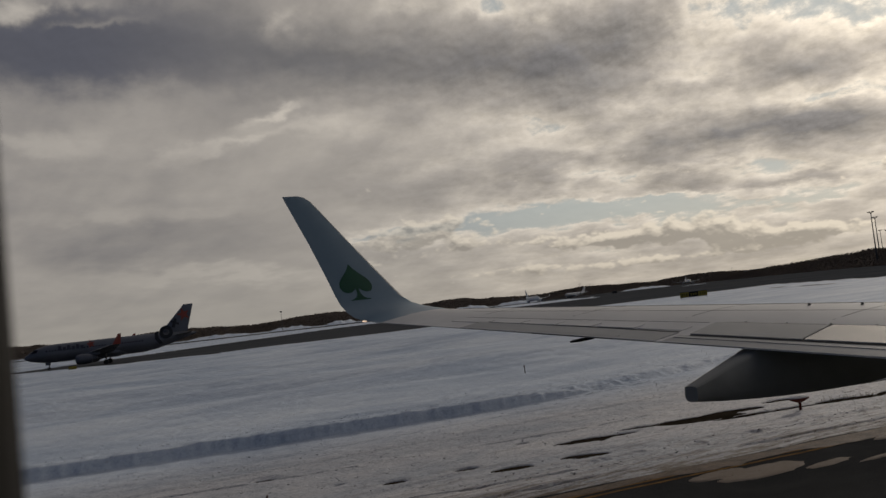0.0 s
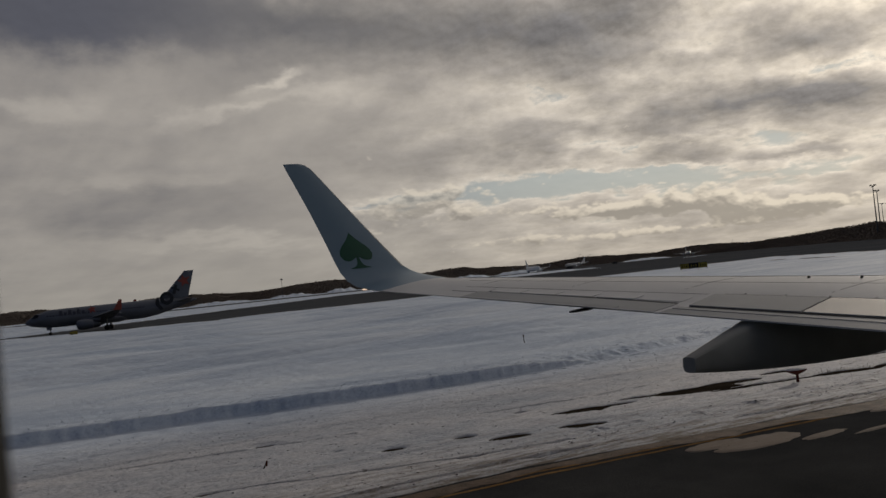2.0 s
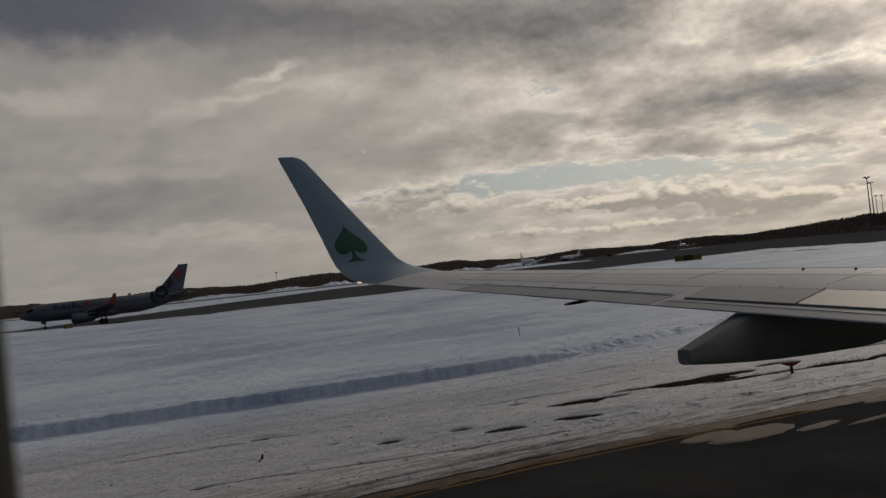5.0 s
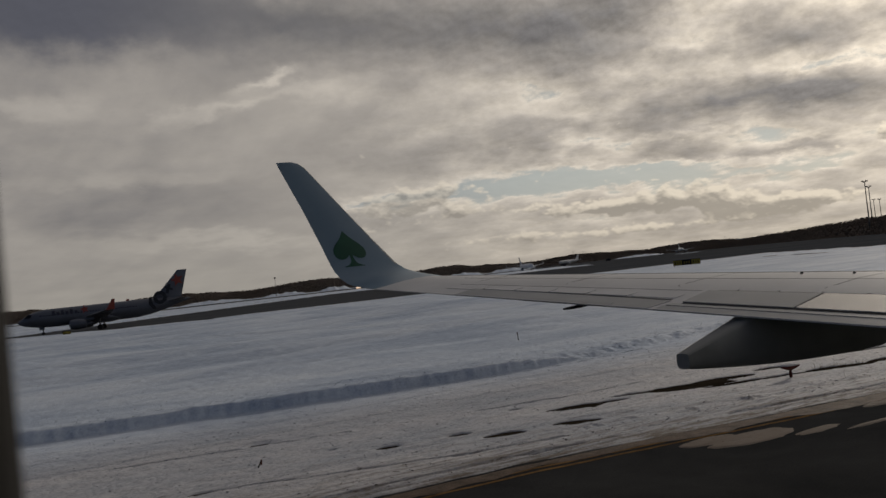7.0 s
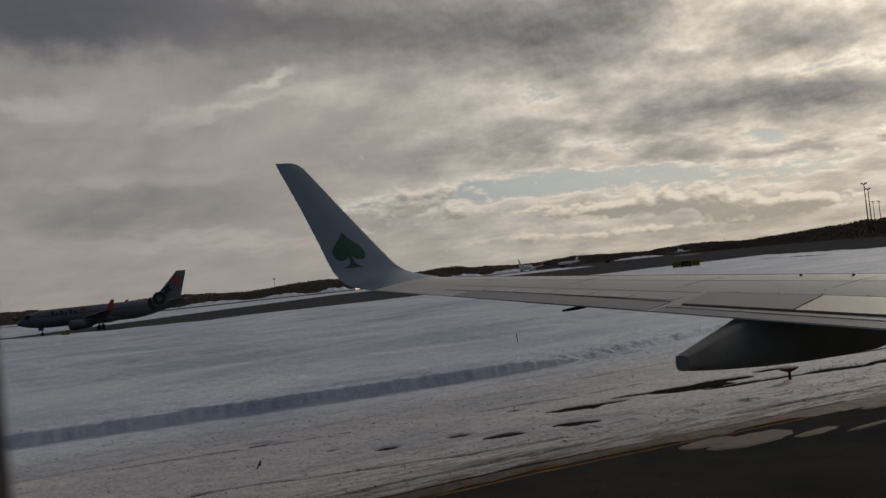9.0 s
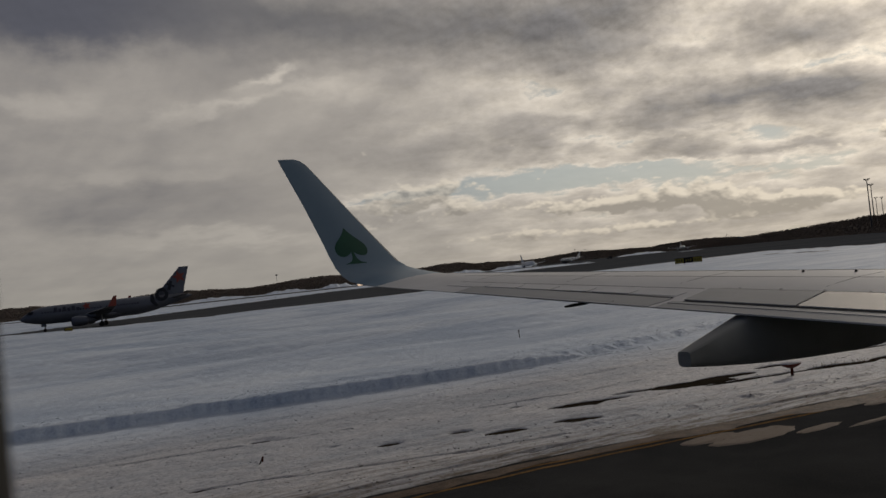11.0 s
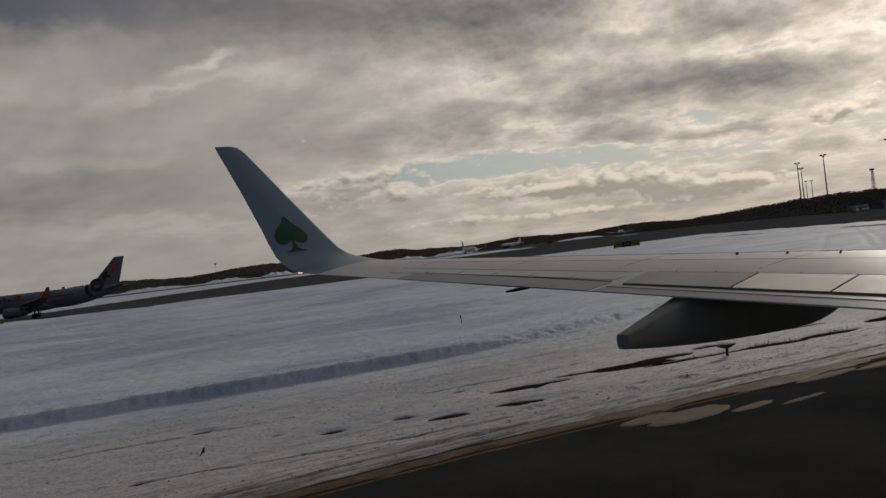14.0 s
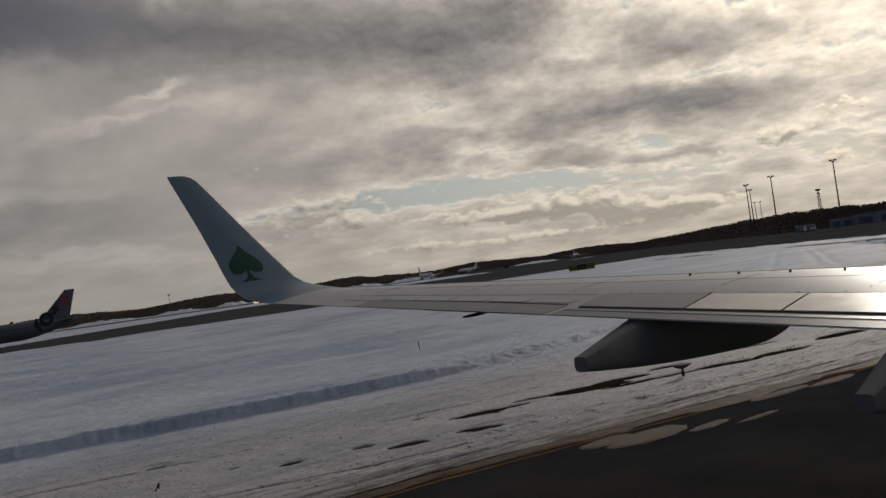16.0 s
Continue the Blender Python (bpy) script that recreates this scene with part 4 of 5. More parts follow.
def make_jet(label, body_mat, fin_mat, marks, at, turn, group=""):
    """A twin-engine narrow-body airliner, 37.6 m long, nose towards +x, main wheels at the origin."""
    jet = thing("jet_airliner", label, "aircraft", group, at, turn)
    L0, L1 = 17.7, -19.8
    zc = 3.75
    stations = ((0.0, 0.05, -0.55), (0.012, 0.50, -0.48), (0.035, 0.95, -0.35), (0.07, 1.42, -0.18), (0.11, 1.76, -0.07), (0.16, 1.95, 0.0), (0.22, 1.98, 0), (0.40, 1.98, 0),
                (0.60, 1.98, 0), (0.68, 1.96, 0.02), (0.76, 1.72, 0.22), (0.84, 1.32, 0.55), (0.91, 0.88, 0.88), (0.97, 0.45, 1.12), (1.0, 0.16, 1.22))
    bm = bmesh.new()
    loft(bm, [[(L0 + (L1 - L0) * q, r * math.cos(k * math.tau / 32), zc + dz + r * 1.03 * math.sin(k * math.tau / 32)) for k in range(32)] for q, r, dz in stations])
    part("fuselage", bm, body_mat, jet)
    bm = bmesh.new()
    outline_plate(bm, [(16.25, 4.15), (15.2, 4.95), (14.45, 4.85), (14.8, 4.25)], lambda u, v, w: (u, 1.46 + w - (v - 4.15) * 0.55 - (u - 14.5) * 0.17, v), 0.30)
    part("cockpit_window", bm, GLASS_DARK, jet, smooth=False)
    # cabin window row, a dark broken line
    bm = bmesh.new()
    for k in range(34):
        x = 12.6 - k * 0.62
        if k in (9, 10, 21):
            continue
        box(bm, (x, 1.91, 4.35), (0.20, 0.14, 0.26))
    row = part("cabin_window_row", bm, GLASS_DARK, jet, smooth=False)
    row["kind"] = "stuff"
    # belly fairing
    bm = bmesh.new()
    loft(bm, [[(x, r * 1.0 * math.cos(k * math.tau / 20), 2.55 + r * 0.55 * math.sin(k * math.tau / 20)) for k in range(20)] for x, r in ((6.2, 0.3), (5.0, 1.5), (3.0, 2.0), (-2.0, 2.0), (-4.2, 1.4), (-5.2, 0.3))])
    part("belly_fairing", bm, body_mat, jet)
    for side in (1, -1):
        bm = bmesh.new()
        tapered_surface(bm, (5.0, side * 1.5, 2.75), (-2.9, side * 16.6, 4.25), 6.4, 1.7, 0.12)
        w = part("wing", bm, body_mat, jet)
        bm = bmesh.new()
        tapered_surface(bm, (-2.95, side * 16.6, 4.22), (-4.3, side * 16.95, 6.4), 1.7, 0.6, 0.08)
        part("winglet", bm, marks[0] if marks else body_mat, w)
        for yy in (5.6, 8.4, 11.2):
            bm = bmesh.new()
            loft(bm, [[(x - (yy - 5.6) * 0.22, side * yy + r * math.cos(k * math.tau / 8), 2.95 + yy * 0.06 + 0.8 * r * math.sin(k * math.tau / 8)) for k in range(8)] for x, r in ((1.0, 0.05), (0.0, 0.22), (-1.6, 0.26), (-2.8, 0.06))])
            part("flap_fairing", bm, body_mat, w)
        bm = bmesh.new()
        tapered_surface(bm, (-14.7, side * 0.6, 4.75), (-18.0, side * 6.2, 5.3), 3.4, 1.2, 0.1)
        part("tailplane", bm, body_mat, jet)
        # engine with its intake, core and pylon
        bm = bmesh.new()
        ex, ey, ez = 5.9, side * 5.75, 1.75
        prof = ((0.15, 0.70), (0.0, 0.93), (-0.10, 1.02), (-0.7, 1.12), (-1.6, 1.16), (-2.6, 1.06), (-3.3, 0.92), (-3.32, 0.70), (-3.6, 0.62), (-4.3, 0.42), (-4.32, 0.30), (-4.9, 0.06))
        loft(bm, [[(ex + dx_, ey + r * math.cos(k * math.tau / 24), ez + r * math.sin(k * math.tau / 24)) for k in range(24)] for dx_, r in prof])
        eng = part("engine", bm, body_mat, jet)
        bm = bmesh.new()
        tube(bm, (ex + 0.10, ey, ez), (ex + 0.17, ey, ez), 0.72, 0.70, 24)
        part("fan", bm, INK, eng)
        bm = bmesh.new()
        box(bm, (ex - 3.0, ey, ez + 1.05), (4.0, 0.28, 0.75), 0.08)
        part("pylon", bm, body_mat, eng)
        # main gear
        bm = bmesh.new()
        tube(bm, (0, side * 3.8, 0.6), (0, side * 3.5, 3.0), 0.16, 0.20)
        tube(bm, (0, side * 3.3, 0.58), (0, side * 4.3, 0.58), 0.10)
        leg = part("main_gear_leg", bm, STEEL, jet)
        for o in (-0.46, 0.46):
            bm = bmesh.new()
            y = side * 3.8 + o
            loft(bm, [[(r * math.cos(k * math.tau / 20), y + d, 0.585 + r * math.sin(k * math.tau / 20)) for k in range(20)] for d, r in ((-0.20, 0.34), (-0.19, 0.52), (-0.10, 0.585), (0.10, 0.585), (0.19, 0.52), (0.20, 0.34))])
            part("wheel", bm, TYRE, leg)
    bm = bmesh.new()
    tube(bm, (12.6, 0, 0.4), (12.5, 0, 2.6), 0.11, 0.14)
    leg = part("nose_gear_leg", bm, STEEL, jet)
    for o in (-0.25, 0.25):
        bm = bmesh.new()
        loft(bm, [[(12.6 + r * math.cos(k * math.tau / 16), o + d, 0.38 + r * math.sin(k * math.tau / 16)) for k in range(16)] for d, r in ((-0.1, 0.2), (-0.09, 0.35), (0, 0.38), (0.09, 0.35), (0.1, 0.2))])
        part("wheel", bm, TYRE, leg)
    bm = bmesh.new()
    box(bm, (12.75, 0.35, 1.6), (1.1, 0.05, 0.75), 0.02)
    part("gear_door", bm, body_mat, jet)
    bm = bmesh.new()
    tapered_surface(bm, (-11.7, 0, 5.55), (-17.5, 0, 11.75), 6.2, 2.1, 0.09)
    fin = part("fin", bm, fin_mat, jet)
    if marks:
        side_y = 0.33
        bm = bmesh.new()
        outline_plate(bm, [(-17.3 + u, 9.45 + v) for u, v in star_outline(5, 1.55, 0.66, 0.25)], lambda u, v, w: (u, side_y - 0.06 + w, v), 0.05)
        part("emblem", bm, marks[0], fin, "orange star shape", smooth=False)
        # dark rounded shapes below the star: a bar with a foot, a ring and a hook
        bm = bmesh.new()
        outline_plate(bm, [(-15.75, 8.55), (-15.15, 8.75), (-14.45, 6.75), (-15.15, 6.55)], lambda u, v, w: (u, side_y + w, v), 0.05)
        outline_plate(bm, [(-16.2, 7.55), (-14.5, 8.25), (-14.35, 7.85), (-16.05, 7.1)], lambda u, v, w: (u, side_y + w, v), 0.055)
        part("emblem", bm, marks[1], fin, "black bar shape", smooth=False)
        bm = bmesh.new()
        n = 24
        ring = lambda r, y: [(-13.2 + r * math.cos(k * math.tau / n), y, 5.75 + r * math.sin(k * math.tau / n)) for k in range(n)]
        loft(bm, [ring(0.7, 1.30), ring(0.7, 1.75), ring(1.5, 1.75), ring(1.5, 1.30), ring(0.7, 1.30)], caps=False)
        part("emblem", bm, marks[1], jet, "black ring shape", smooth=False)
        bm = bmesh.new()
        outline_plate(bm, [(-11.4, 6.0), (-10.7, 5.9), (-10.6, 4.4), (-11.6, 3.2), (-12.3, 3.4), (-11.5, 4.6)], lambda u, v, w: (u, 1.68 + w, v), 0.12)
        part("emblem", bm, marks[1], jet, "black hook shape", smooth=False)
        # title on the forward fuselage: plain bars and a small star
        for k in range(6):
            bm = bmesh.new()
            box(bm, (9.8 - k * 0.95, 1.95, 4.55 + (0.22 if k in (0, 2, 4) else 0)), (0.62, 0.12, 1.05 if k in (0, 2, 4) else 0.72))
            part("title_bar", bm, TITLE, jet, "dark illegible lettering", smooth=False)
        bm = bmesh.new()
        outline_plate(bm, [(3.2 + u, 4.95 + v) for u, v in star_outline(5, 0.95, 0.42, 0.2)], lambda u, v, w: (u, 1.88 + w, v), 0.12)
        part("emblem", bm, marks[0], jet, "orange star shape", smooth=False)
    return jet


def polar(az_deg, dist, z=0.0):
    return (dist * math.sin(radians(az_deg)), dist * math.cos(radians(az_deg)), z)


# its port side faces away from the sun and towards the camera
make_jet("silver twin-engine airliner with an orange star on its fin, taxiing", SILVER, SILVER, (ORANGE, INK), polar(7.42, 224), 166.0)
make_jet("small white airliner standing far off on the apron", WHITE, WHITE, (), polar(33.2, 790), 255.0, "parked far airliners")
make_jet("small white airliner beyond the snow heaps", WHITE, WHITE, (), polar(35.8, 1150), 190.0, "parked far airliners")
make_jet("small white airliner at the apron's far side", WHITE, WHITE, (), polar(42.6, 1150), 235.0, "parked far airliners")


# ---- distance: woods, heaps, masts, buildings ----
def woods(name, az0, az1, dist, height, label, seed, depth=60, dense=1.0, twig=1.0):
    """Far leafless woods: thousands of small uneven clumps on trunks, one mass."""
    rng = random.Random(seed)
    verts, faces = [], []

    def crown(a):
        ends = min(1.0, 0.12 + (a - az0) / 5.0) * min(1.0, 0.12 + (az1 - a) / 5.0)
        return ends * height(a) * (0.95 + 0.12 * noise.noise(Vector((a * 0.9, seed, 0))) + 0.03 * noise.noise(Vector((a * 6.0, seed, 3))))

    # the closed body of the stand, rising towards the back
    steps, rows = int((az1 - az0) * 16), 7
    for i in range(steps + 1):
        a = az0 + (az1 - az0) * i / steps
        for j in range(rows):
            q = j / (rows - 1)
            x, y, _ = polar(a, dist(a) + depth * (q - 0.5) + rng.uniform(-1.5, 1.5))
            verts.append((x, y, q * (crown(a) - 0.6) + twig * rng.uniform(-0.35, 0.3) - 0.3))
    for i in range(steps):
        for j in range(rows - 1):
            b = i * rows + j
            faces.append((b, b + rows, b + rows + 1, b + 1))
    count = int((az1 - az0) * 600 * dense)
    k = 4
    for i in range(count):
        a = az0 + (az1 - az0) * (i + rng.random()) / count
        top = crown(a)
        q = rng.random() ** 0.9
        d = dist(a) + depth * (q - 0.5) + rng.uniform(-6, 6)
        x, y, _ = polar(a, d)
        r = twig * rng.uniform(0.35, 0.8)
        zc = q * (top - r * 0.8)
        base = len(verts)
        verts.append((x, y, zc - r))
        for f, h in ((0.85, -0.35), (0.9, 0.25)):
            for j in range(k):
                t = math.tau * (j + (0.5 if h > 0 else 0.0)) / k
                rr = r * f * rng.uniform(0.7, 1.3)
                verts.append((x + rr * math.cos(t), y + rr * math.sin(t), zc + h * r + rng.uniform(-0.25, 0.25) * r))
        verts.append((x + rng.uniform(-0.4, 0.4) * r, y, zc + r * rng.uniform(0.7, 1.15)))
        for j in range(k):
            n = (j + 1) % k
            faces.append((base, base + 1 + n, base + 1 + j))
            faces.append((base + 1 + j, base + 1 + n, base + 1 + k + n, base + 1 + k + j))
            faces.append((base + 1 + k + j, base + 1 + k + n, base + 1 + 2 * k))
    me = bpy.data.meshes.new(name)
    me.from_pydata(verts, [], faces)
    for q in me.polygons:
        q.use_smooth = True
    return tagged(mesh_object(name, me, WOOD), label, "woods", kind="stuff")


woods("woods", -5, 33, lambda a: 1170, lambda a: 15.0 + 2.5 * math.sin(a * 0.7), "dark leafless woods along the horizon", 3)
woods("woods", 26, 52, lambda a: 1400, lambda a: 13.0 + 2.0 * math.sin(a * 0.9), "dark leafless woods along the horizon", 4)


def rise_dist(a):
    return 505 + 55 * max(0.0, 56 - a)


def rise_height(a):
    q = min(1.0, max(0.0, (a - 47.0) / 6.0))
    return 3.9 + rise_dist(a) * (0.0068 + 0.0052 * q * q * (3 - 2 * q) + 0.0030 * math.exp(-((a - 55.8) / 2.6) ** 2))


woods("woods", 43, 72, rise_dist, rise_height, "dark wooded rise behind the apron", 5, 40, 1.6, 0.55)


def snow_heap(az, dist, length, depth, height, label, seed):
    bm = bmesh.new()
    nx_, ny_ = 40, 10
    grid = []
    for i in range(nx_ + 1):
        row = []
        for j in range(ny_ + 1):
            u, v = 2 * i / nx_ - 1, 2 * j / ny_ - 1
            e = max(0.0, (1 - abs(u) ** 3)) * max(0.0, 1 - v * v)
            h = height * e * (0.75 + 0.5 * noise.noise(Vector((u * 4 + seed, v * 2, seed)))) - 0.05
            row.append(bm.verts.new((u * length / 2, v * depth / 2, h)))
        grid.append(row)
    for i in range(nx_):
        for j in range(ny_):
            bm.faces.new((grid[i][j], grid[i + 1][j], grid[i + 1][j + 1], grid[i][j + 1]))
    ob = part("snow_mound", bm, SNOW)
    ob.matrix_world = pose(*polar(az, dist), 0, 0, -az)
    return tagged(ob, label, "snow heap", "ploughed snow heaps")


for az_, d_, l_, dep_, h_ in ((6.6, 1040, 124, 64, 2.4), (13.8, 1040, 73, 64, 3.6), (18.1, 1030, 49, 64, 4.0), (21.2, 1010, 35, 64, 4.6), (29.2, 930, 42, 64, 4.6), (32.2, 1010, 47, 64, 4.2), (40.1, 1250, 66, 64, 3.0)):
    snow_heap(az_, d_, l_, dep_, h_, "long low heap of ploughed snow", az_)


def flood_mast(az, top_el, height, lamps=6):
    dist = (height - 3.9) / math.tan(radians(top_el))
    mast = thing("floodlight_mast", "tall steel apron floodlight mast", "light mast", "apron floodlight masts", polar(az, dist), -az)
    bm = bmesh.new()
    tube(bm, (0, 0, 0), (0, 0, height), 0.52, 0.26, 12)
    part("pole", bm, STEEL, mast)
    bm = bmesh.new()
    tube(bm, (0, 0, height - 0.7), (0, 0, height - 0.4), 1.0, 1.0, 16)
    tube(bm, (-1.9, 0, height - 0.1), (1.9, 0, height - 0.1), 0.10)
    part("head_frame", bm, STEEL, mast)
    for k in range(lamps):
        bm = bmesh.new()
        a = math.tau * k / lamps
        box(bm, (1.55 * math.cos(a), 1.0 * math.sin(a), height + 0.25), (0.9, 0.6, 0.7), 0.1)
        part("floodlight", bm, STEEL, mast)
    return mast


for az_, el_, h_ in ((53.1, 2.70, 35), (53.27, 2.38, 35), (53.45, 1.62, 35), (53.75, 1.60, 35), (54.53, 2.97, 35), (57.98, 3.34, 36), (60.9, 1.2, 30), (62.2, 3.5, 37)):
    flood_mast(az_, el_, h_)

radio = thing("lattice_mast", "thin lattice mast behind the apron", "mast", at=polar(56.97, 900))
for sx, sy in ((1, 1), (1, -1), (-1, 1), (-1, -1)):
    bm = bmesh.new()
    tube(bm, (sx * 1.6, sy * 1.6, 0), (sx * 0.6, sy * 0.6, 31.5), 0.22, 0.16, 6)
    part("leg", bm, STEEL, radio)
bm = bmesh.new()
for k in range(10):
    z0, z1 = k * 3.1, (k + 1) * 3.1
    r0, r1 = 1.6 - k * 0.1, 1.5 - k * 0.1
    for sx in (1, -1):
        tube(bm, (-r0, sx * r0, z0), (r1, sx * r1, z1), 0.12, 0.12, 5)
        tube(bm, (sx * r0, -r0, z0), (sx * r1, r1, z1), 0.12, 0.12, 5)
part("bracing", bm, STEEL, radio)
bm = bmesh.new()
box(bm, (0, 0, 32.3), (3.2, 3.2, 1.6), 0.2)
part("platform", bm, STEEL, radio)


def hangar(az, dist, w, d, h, label):
    b = thing("building", label, "building", "buildings behind the apron", polar(az, dist), -az)
    bm = bmesh.new()
    box(bm, (0, 0, h / 2), (w, d, h))
    part("wall", bm, CONCRETE, b, smooth=False)
    bm = bmesh.new()
    outline_plate(bm, [(-w / 2 - 0.6, h), (w / 2 + 0.6, h), (w / 2 + 0.6, h + 0.5), (0, h + h * 0.16), (-w / 2 - 0.6, h + 0.5)], lambda u, v, s: (u, -d / 2 - 0.5 + s, v), d + 1.0)
    part("roof", bm, SNOW, b, "snow-covered roof", smooth=False)
    n = max(2, int(w / 7))
    for k in range(n):
        bm = bmesh.new()
        box(bm, (-w / 2 + (k + 0.5) * w / n, -d / 2 - 0.05, h * 0.42), (w / n * 0.62, 0.2, h * 0.66), 0.04)
        part("door" if k % 2 else "window", bm, FAIRING, b, smooth=False)
    return b


hangar(58.0, 455, 10, 7, 3.4, "small white building with a bright sloping roof")
hangar(60.4, 450, 27, 9, 4.0, "long pale terminal shed behind the apron")
hangar(56.0, 460, 7.5, 6, 2.6, "low grey shed at the edge of the apron")
hangar(47.6, 1180, 70, 20, 8, "long low grey building under the woods")


def vehicle(az, dist, turn, label, length=5.0, height=2.2, mat=WHITE):
    v = thing("van", label, "vehicle", "vehicles on the apron", polar(az, dist), turn)
    bm = bmesh.new()
    prof = [(-length / 2, 0.5), (length / 2, 0.5), (length / 2, 1.1), (length / 2 - 0.8, 1.3), (length / 2 - 1.4, height), (-length / 2, height)]
    outline_plate(bm, prof, lambda p, q, w: (p, w - 0.95, q), 1.9)
    bmesh.ops.bevel(bm, geom=bm.edges[:], offset=0.08, segments=2, affect="EDGES")
    part("body", bm, mat, v)
    bm = bmesh.new()
    box(bm, (0.2, 0, height - 0.5), (length * 0.55, 1.94, 0.5), 0.03)
    part("window", bm, GLASS_DARK, v, smooth=False)
    for sx in (-1, 1):
        for sy in (-1, 1):
            bm = bmesh.new()
            tube(bm, (sx * length * 0.31, sy * 0.98, 0.38), (sx * length * 0.31, sy * 0.72, 0.38), 0.38, 0.38, 14)
            part("wheel", bm, TYRE, v)
    return v


vehicle(55.9, 440, 20, "small pale service van on the apron", 6, 2.6, CONCRETE)
vehicle(35.4, 800, 170, "dark service van on the apron", 6, 2.6, INK)
vehicle(38.2, 900, 170, "dark service van on the apron", 5, 2.4, INK)
vehicle(56.4, 448, 200, "small pale service van on the apron", 5, 2.4, WHITE)


# ---- signs, lights and small things on the snow ----
def guidance_sign(at, turn, width, height, label, panels):
    s = thing("guidance_sign", label, "sign", "taxiway guidance signs", at, turn)
    bm = bmesh.new()
    box(bm, (0, 0, 0.45 + height / 2), (width, 0.28, height), 0.03)
    part("cabinet", bm, SIGN_BLACK, s)
    n = len(panels)
    for k, mt in enumerate(panels):
        bm = bmesh.new()
        box(bm, (-width / 2 + (k + 0.5) * width / n, -0.16, 0.45 + height / 2), (width / n - 0.10, 0.05, height - 0.16), 0.01)
        p = part("sign_face", bm, mt, s, smooth=False)
        for q in range(3):
            bm = bmesh.new()
            box(bm, (-width / 2 + (k + 0.24 + 0.26 * q) * width / n, -0.19, 0.45 + height / 2), (width / n * 0.10, 0.02, height * (0.5 if q != 1 else 0.35)))
            part("lettering_bar", bm, SIGN_BLACK if mt is SIGN_YELLOW else SIGN_YELLOW, p, smooth=False)
    for k in range(n + 1):
        bm = bmesh.new()
        tube(bm, (-width / 2 + 0.15 + k * (width - 0.3) / n, 0, -0.1), (-width / 2 + 0.15 + k * (width - 0.3) / n, 0, 0.5), 0.05)
        part("post", bm, STEEL, s)
    return s


guidance_sign(polar(42.85, 202), -44, 5.6, 1.15, "long yellow and black guidance sign on short posts", (SIGN_YELLOW, SIGN_BLACK, SIGN_YELLOW))
guidance_sign(polar(5.46, 172), 4, 1.3, 0.8, "small yellow guidance sign at the taxiway's edge", (SIGN_YELLOW,))


def edge_light(x, y, label):
    s = thing("edge_marker", label, "marker light", at=(x, y, 0))
    bm = bmesh.new()
    tube(bm, (0, 0, -0.05), (0, 0, 0.26), 0.045, 0.038, 12)
    part("post", bm, RED, s, "rusty red post")
    bm = bmesh.new()
    loft(bm, [[(r * 1.7 * math.cos(k * math.tau / 16), r * math.sin(k * math.tau / 16), z) for k in range(16)] for z, r in ((0.24, 0.05), (0.28, 0.12), (0.33, 0.19), (0.36, 0.20), (0.37, 0.19))])
    part("head", bm, RED, s, "flared red head")
    bm = bmesh.new()
    loft(bm, [[(r * 1.7 * math.cos(k * math.tau / 16), r * math.sin(k * math.tau / 16), z) for k in range(16)] for z, r in ((0.368, 0.19), (0.40, 0.18), (0.43, 0.12), (0.44, 0.02))])
    part("snow_cap", bm, SNOW, s, "cap of snow")
    return s


edge_light(20.2, 18.2, "short red edge marker capped with snow")


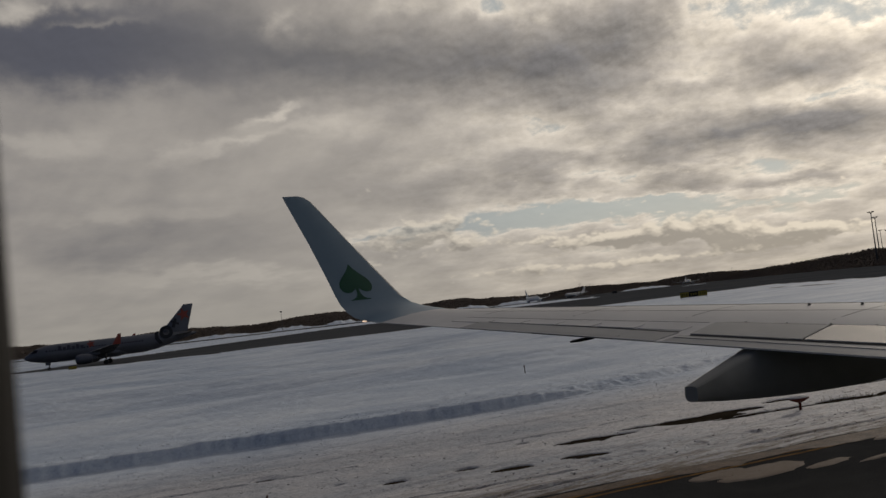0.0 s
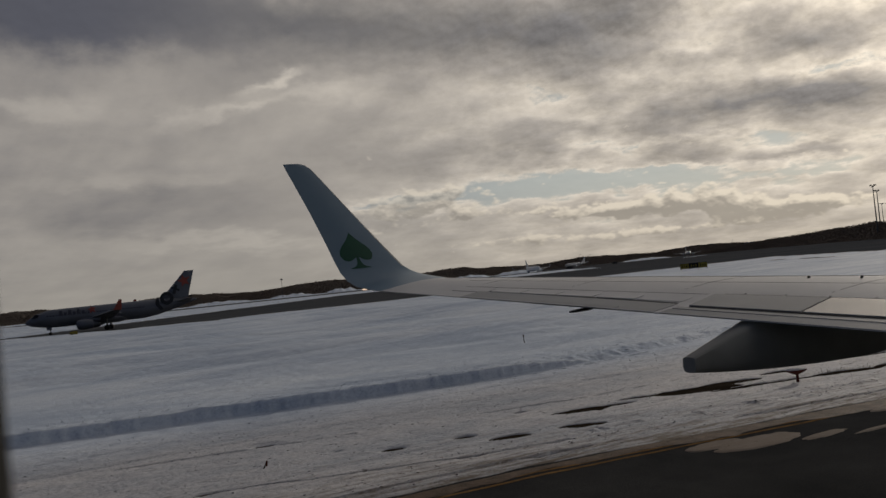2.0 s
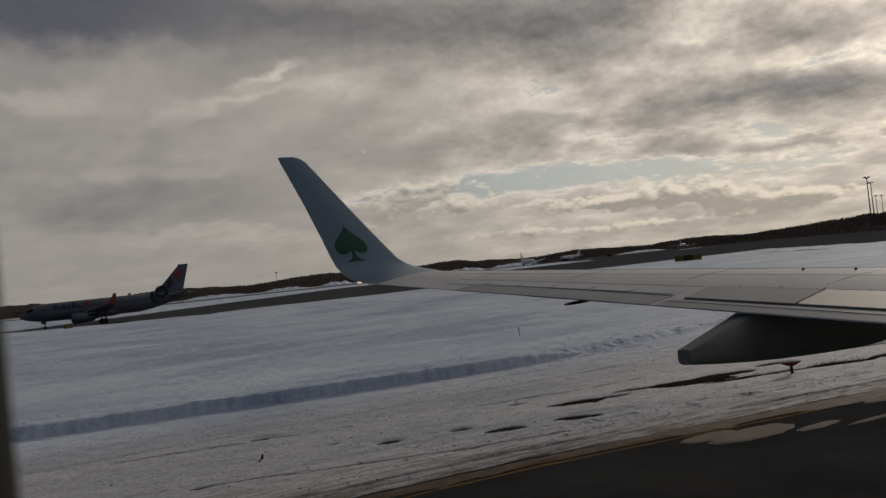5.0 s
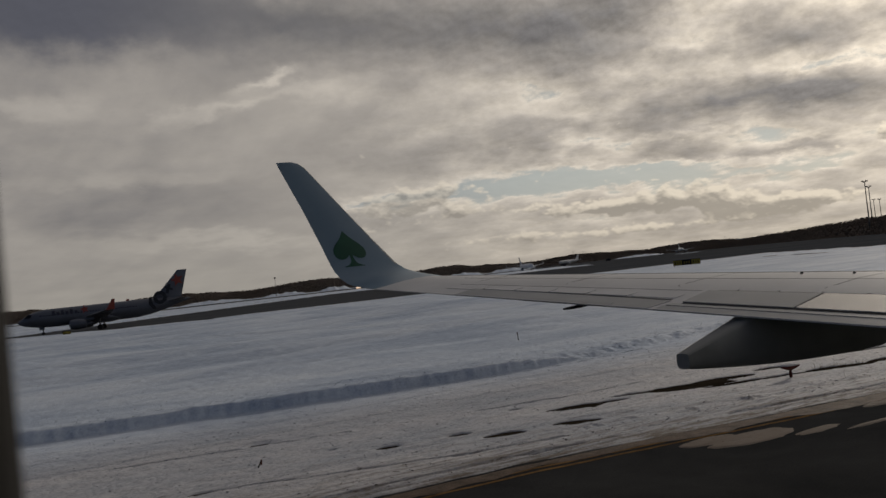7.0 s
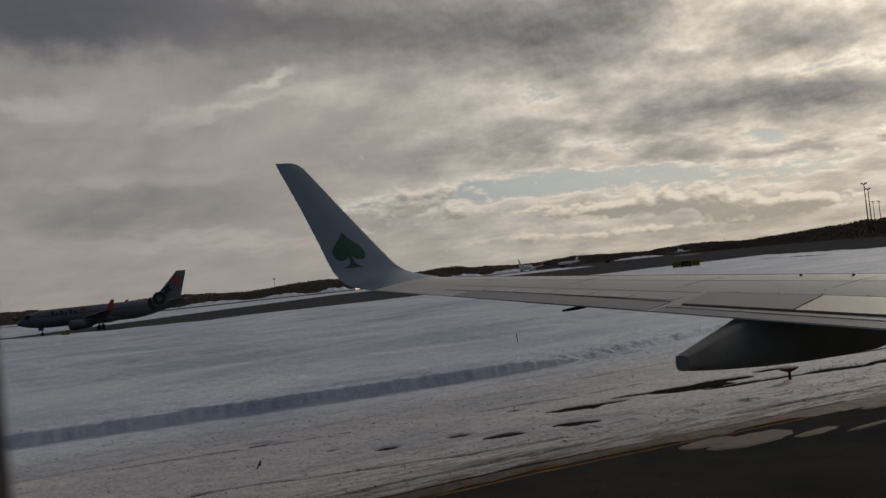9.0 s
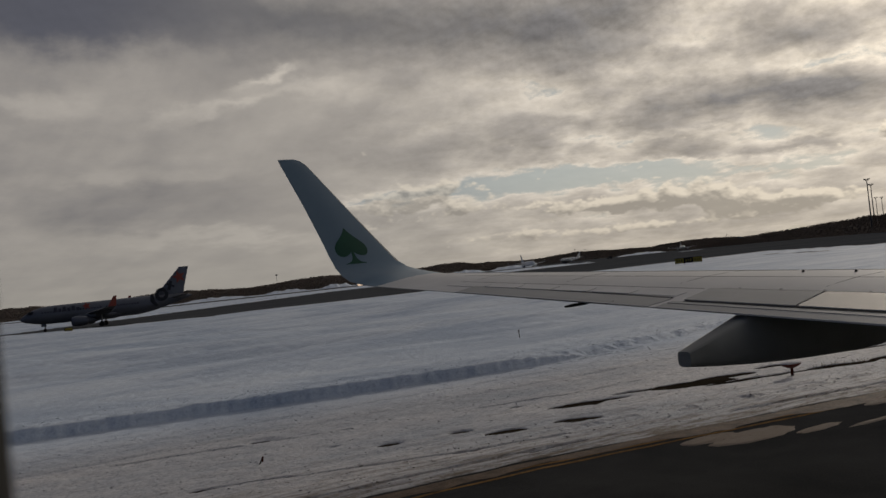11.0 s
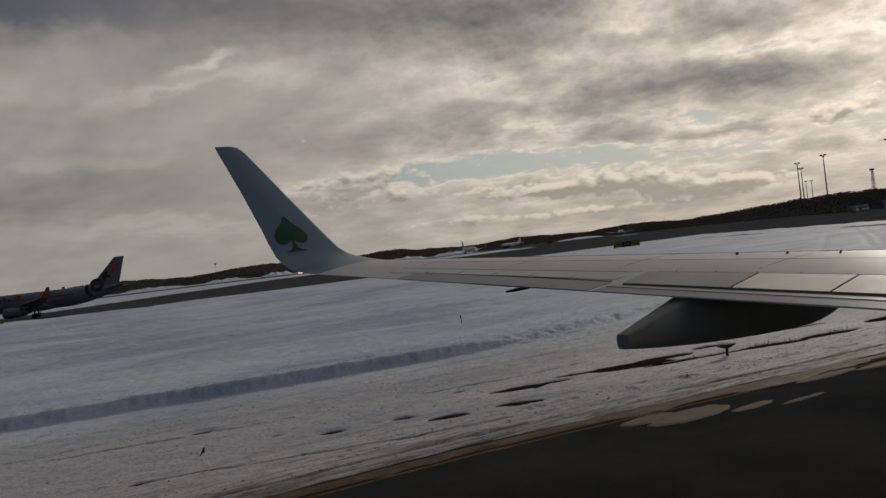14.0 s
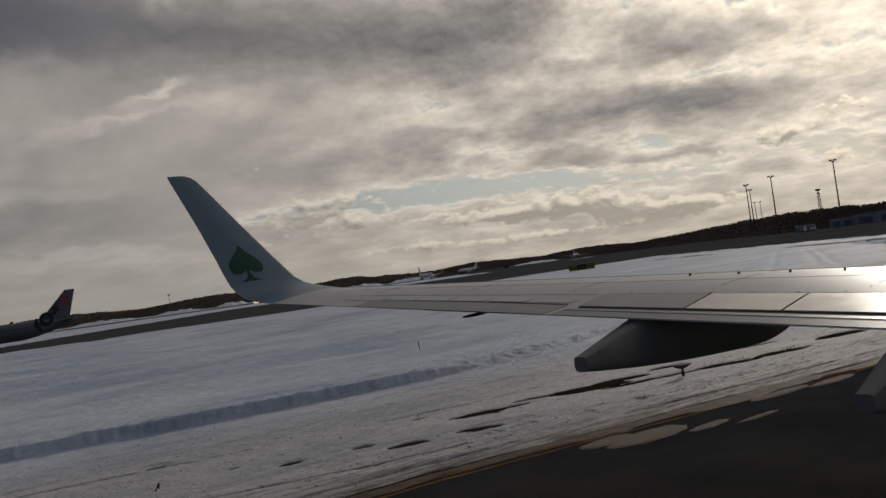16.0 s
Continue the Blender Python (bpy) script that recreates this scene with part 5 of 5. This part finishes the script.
def stake(x, y, h, lean, label):
    s = thing("marker_stake", label, "stake", at=(x, y, 0))
    bm = bmesh.new()
    tube(bm, (0, 0, -0.1), (lean, 0, h + 0.3), 0.016, 0.012, 8)
    part("rod", bm, EARTH, s)
    bm = bmesh.new()
    tube(bm, (lean * 0.9, 0, h + 0.18), (lean, 0, h + 0.3), 0.02, 0.02, 8)
    part("band", bm, RED, s)
    return s


stake(24.2, 38.4, 0.40, -0.05, "thin dark marker stake leaning in the snow")
stake(5.6, 20.5, -0.10, 0.16, "short dark twig standing in the snow")


def grass_tuft(x, y, seed, label):
    rng = random.Random(seed)
    bm = bmesh.new()
    for k in range(18):
        a, l = rng.uniform(0, math.tau), rng.uniform(0.04, 0.15)
        bx, by = x + rng.gauss(0, 0.25), y + rng.gauss(0, 0.10)
        tube(bm, (bx, by, -0.02), (bx + 0.3 * l * math.cos(a), by + 0.3 * l * math.sin(a), l), 0.006, 0.002, 4)
    return tagged(part("grass_tuft", bm, STRAW), label, "dry grass", "tufts of dry grass", "stuff")


for k, (gx_, gy_) in enumerate(((21.9, 18.7), (22.4, 18.5), (23.1, 18.3), (25.2, 18.1))):
    grass_tuft(gx_, gy_, 70 + k, "sparse dry grass stalks poking through the snow")

wind = thing("windsock_pole", "thin pole before the far woods", "pole", at=polar(17.6, 1000))
bm = bmesh.new()
tube(bm, (0, 0, 0), (0, 0, 20), 0.25, 0.18)
part("pole", bm, STEEL, wind)
bm = bmesh.new()
box(bm, (0, 0, 20), (2.4, 0.6, 1.4), 0.2)
part("head", bm, STEEL, wind)


def thin_pole(az, dist, height, label):
    p = thing("light_pole", label, "pole", "thin poles before the far woods", polar(az, dist), -az)
    bm = bmesh.new()
    tube(bm, (0, 0, 0), (0, 0, height), 0.20, 0.13)
    part("pole", bm, STEEL, p)
    bm = bmesh.new()
    box(bm, (0.5, 0, height), (1.6, 0.5, 0.35), 0.08)
    part("head", bm, STEEL, p)
    return p


for az_, d_, h_ in ((36.14, 1080, 14.5), (36.75, 1120, 13.5), (45.2, 1200, 14.0)):
    thin_pole(az_, d_, h_, "thin steel lamp pole before the far woods")
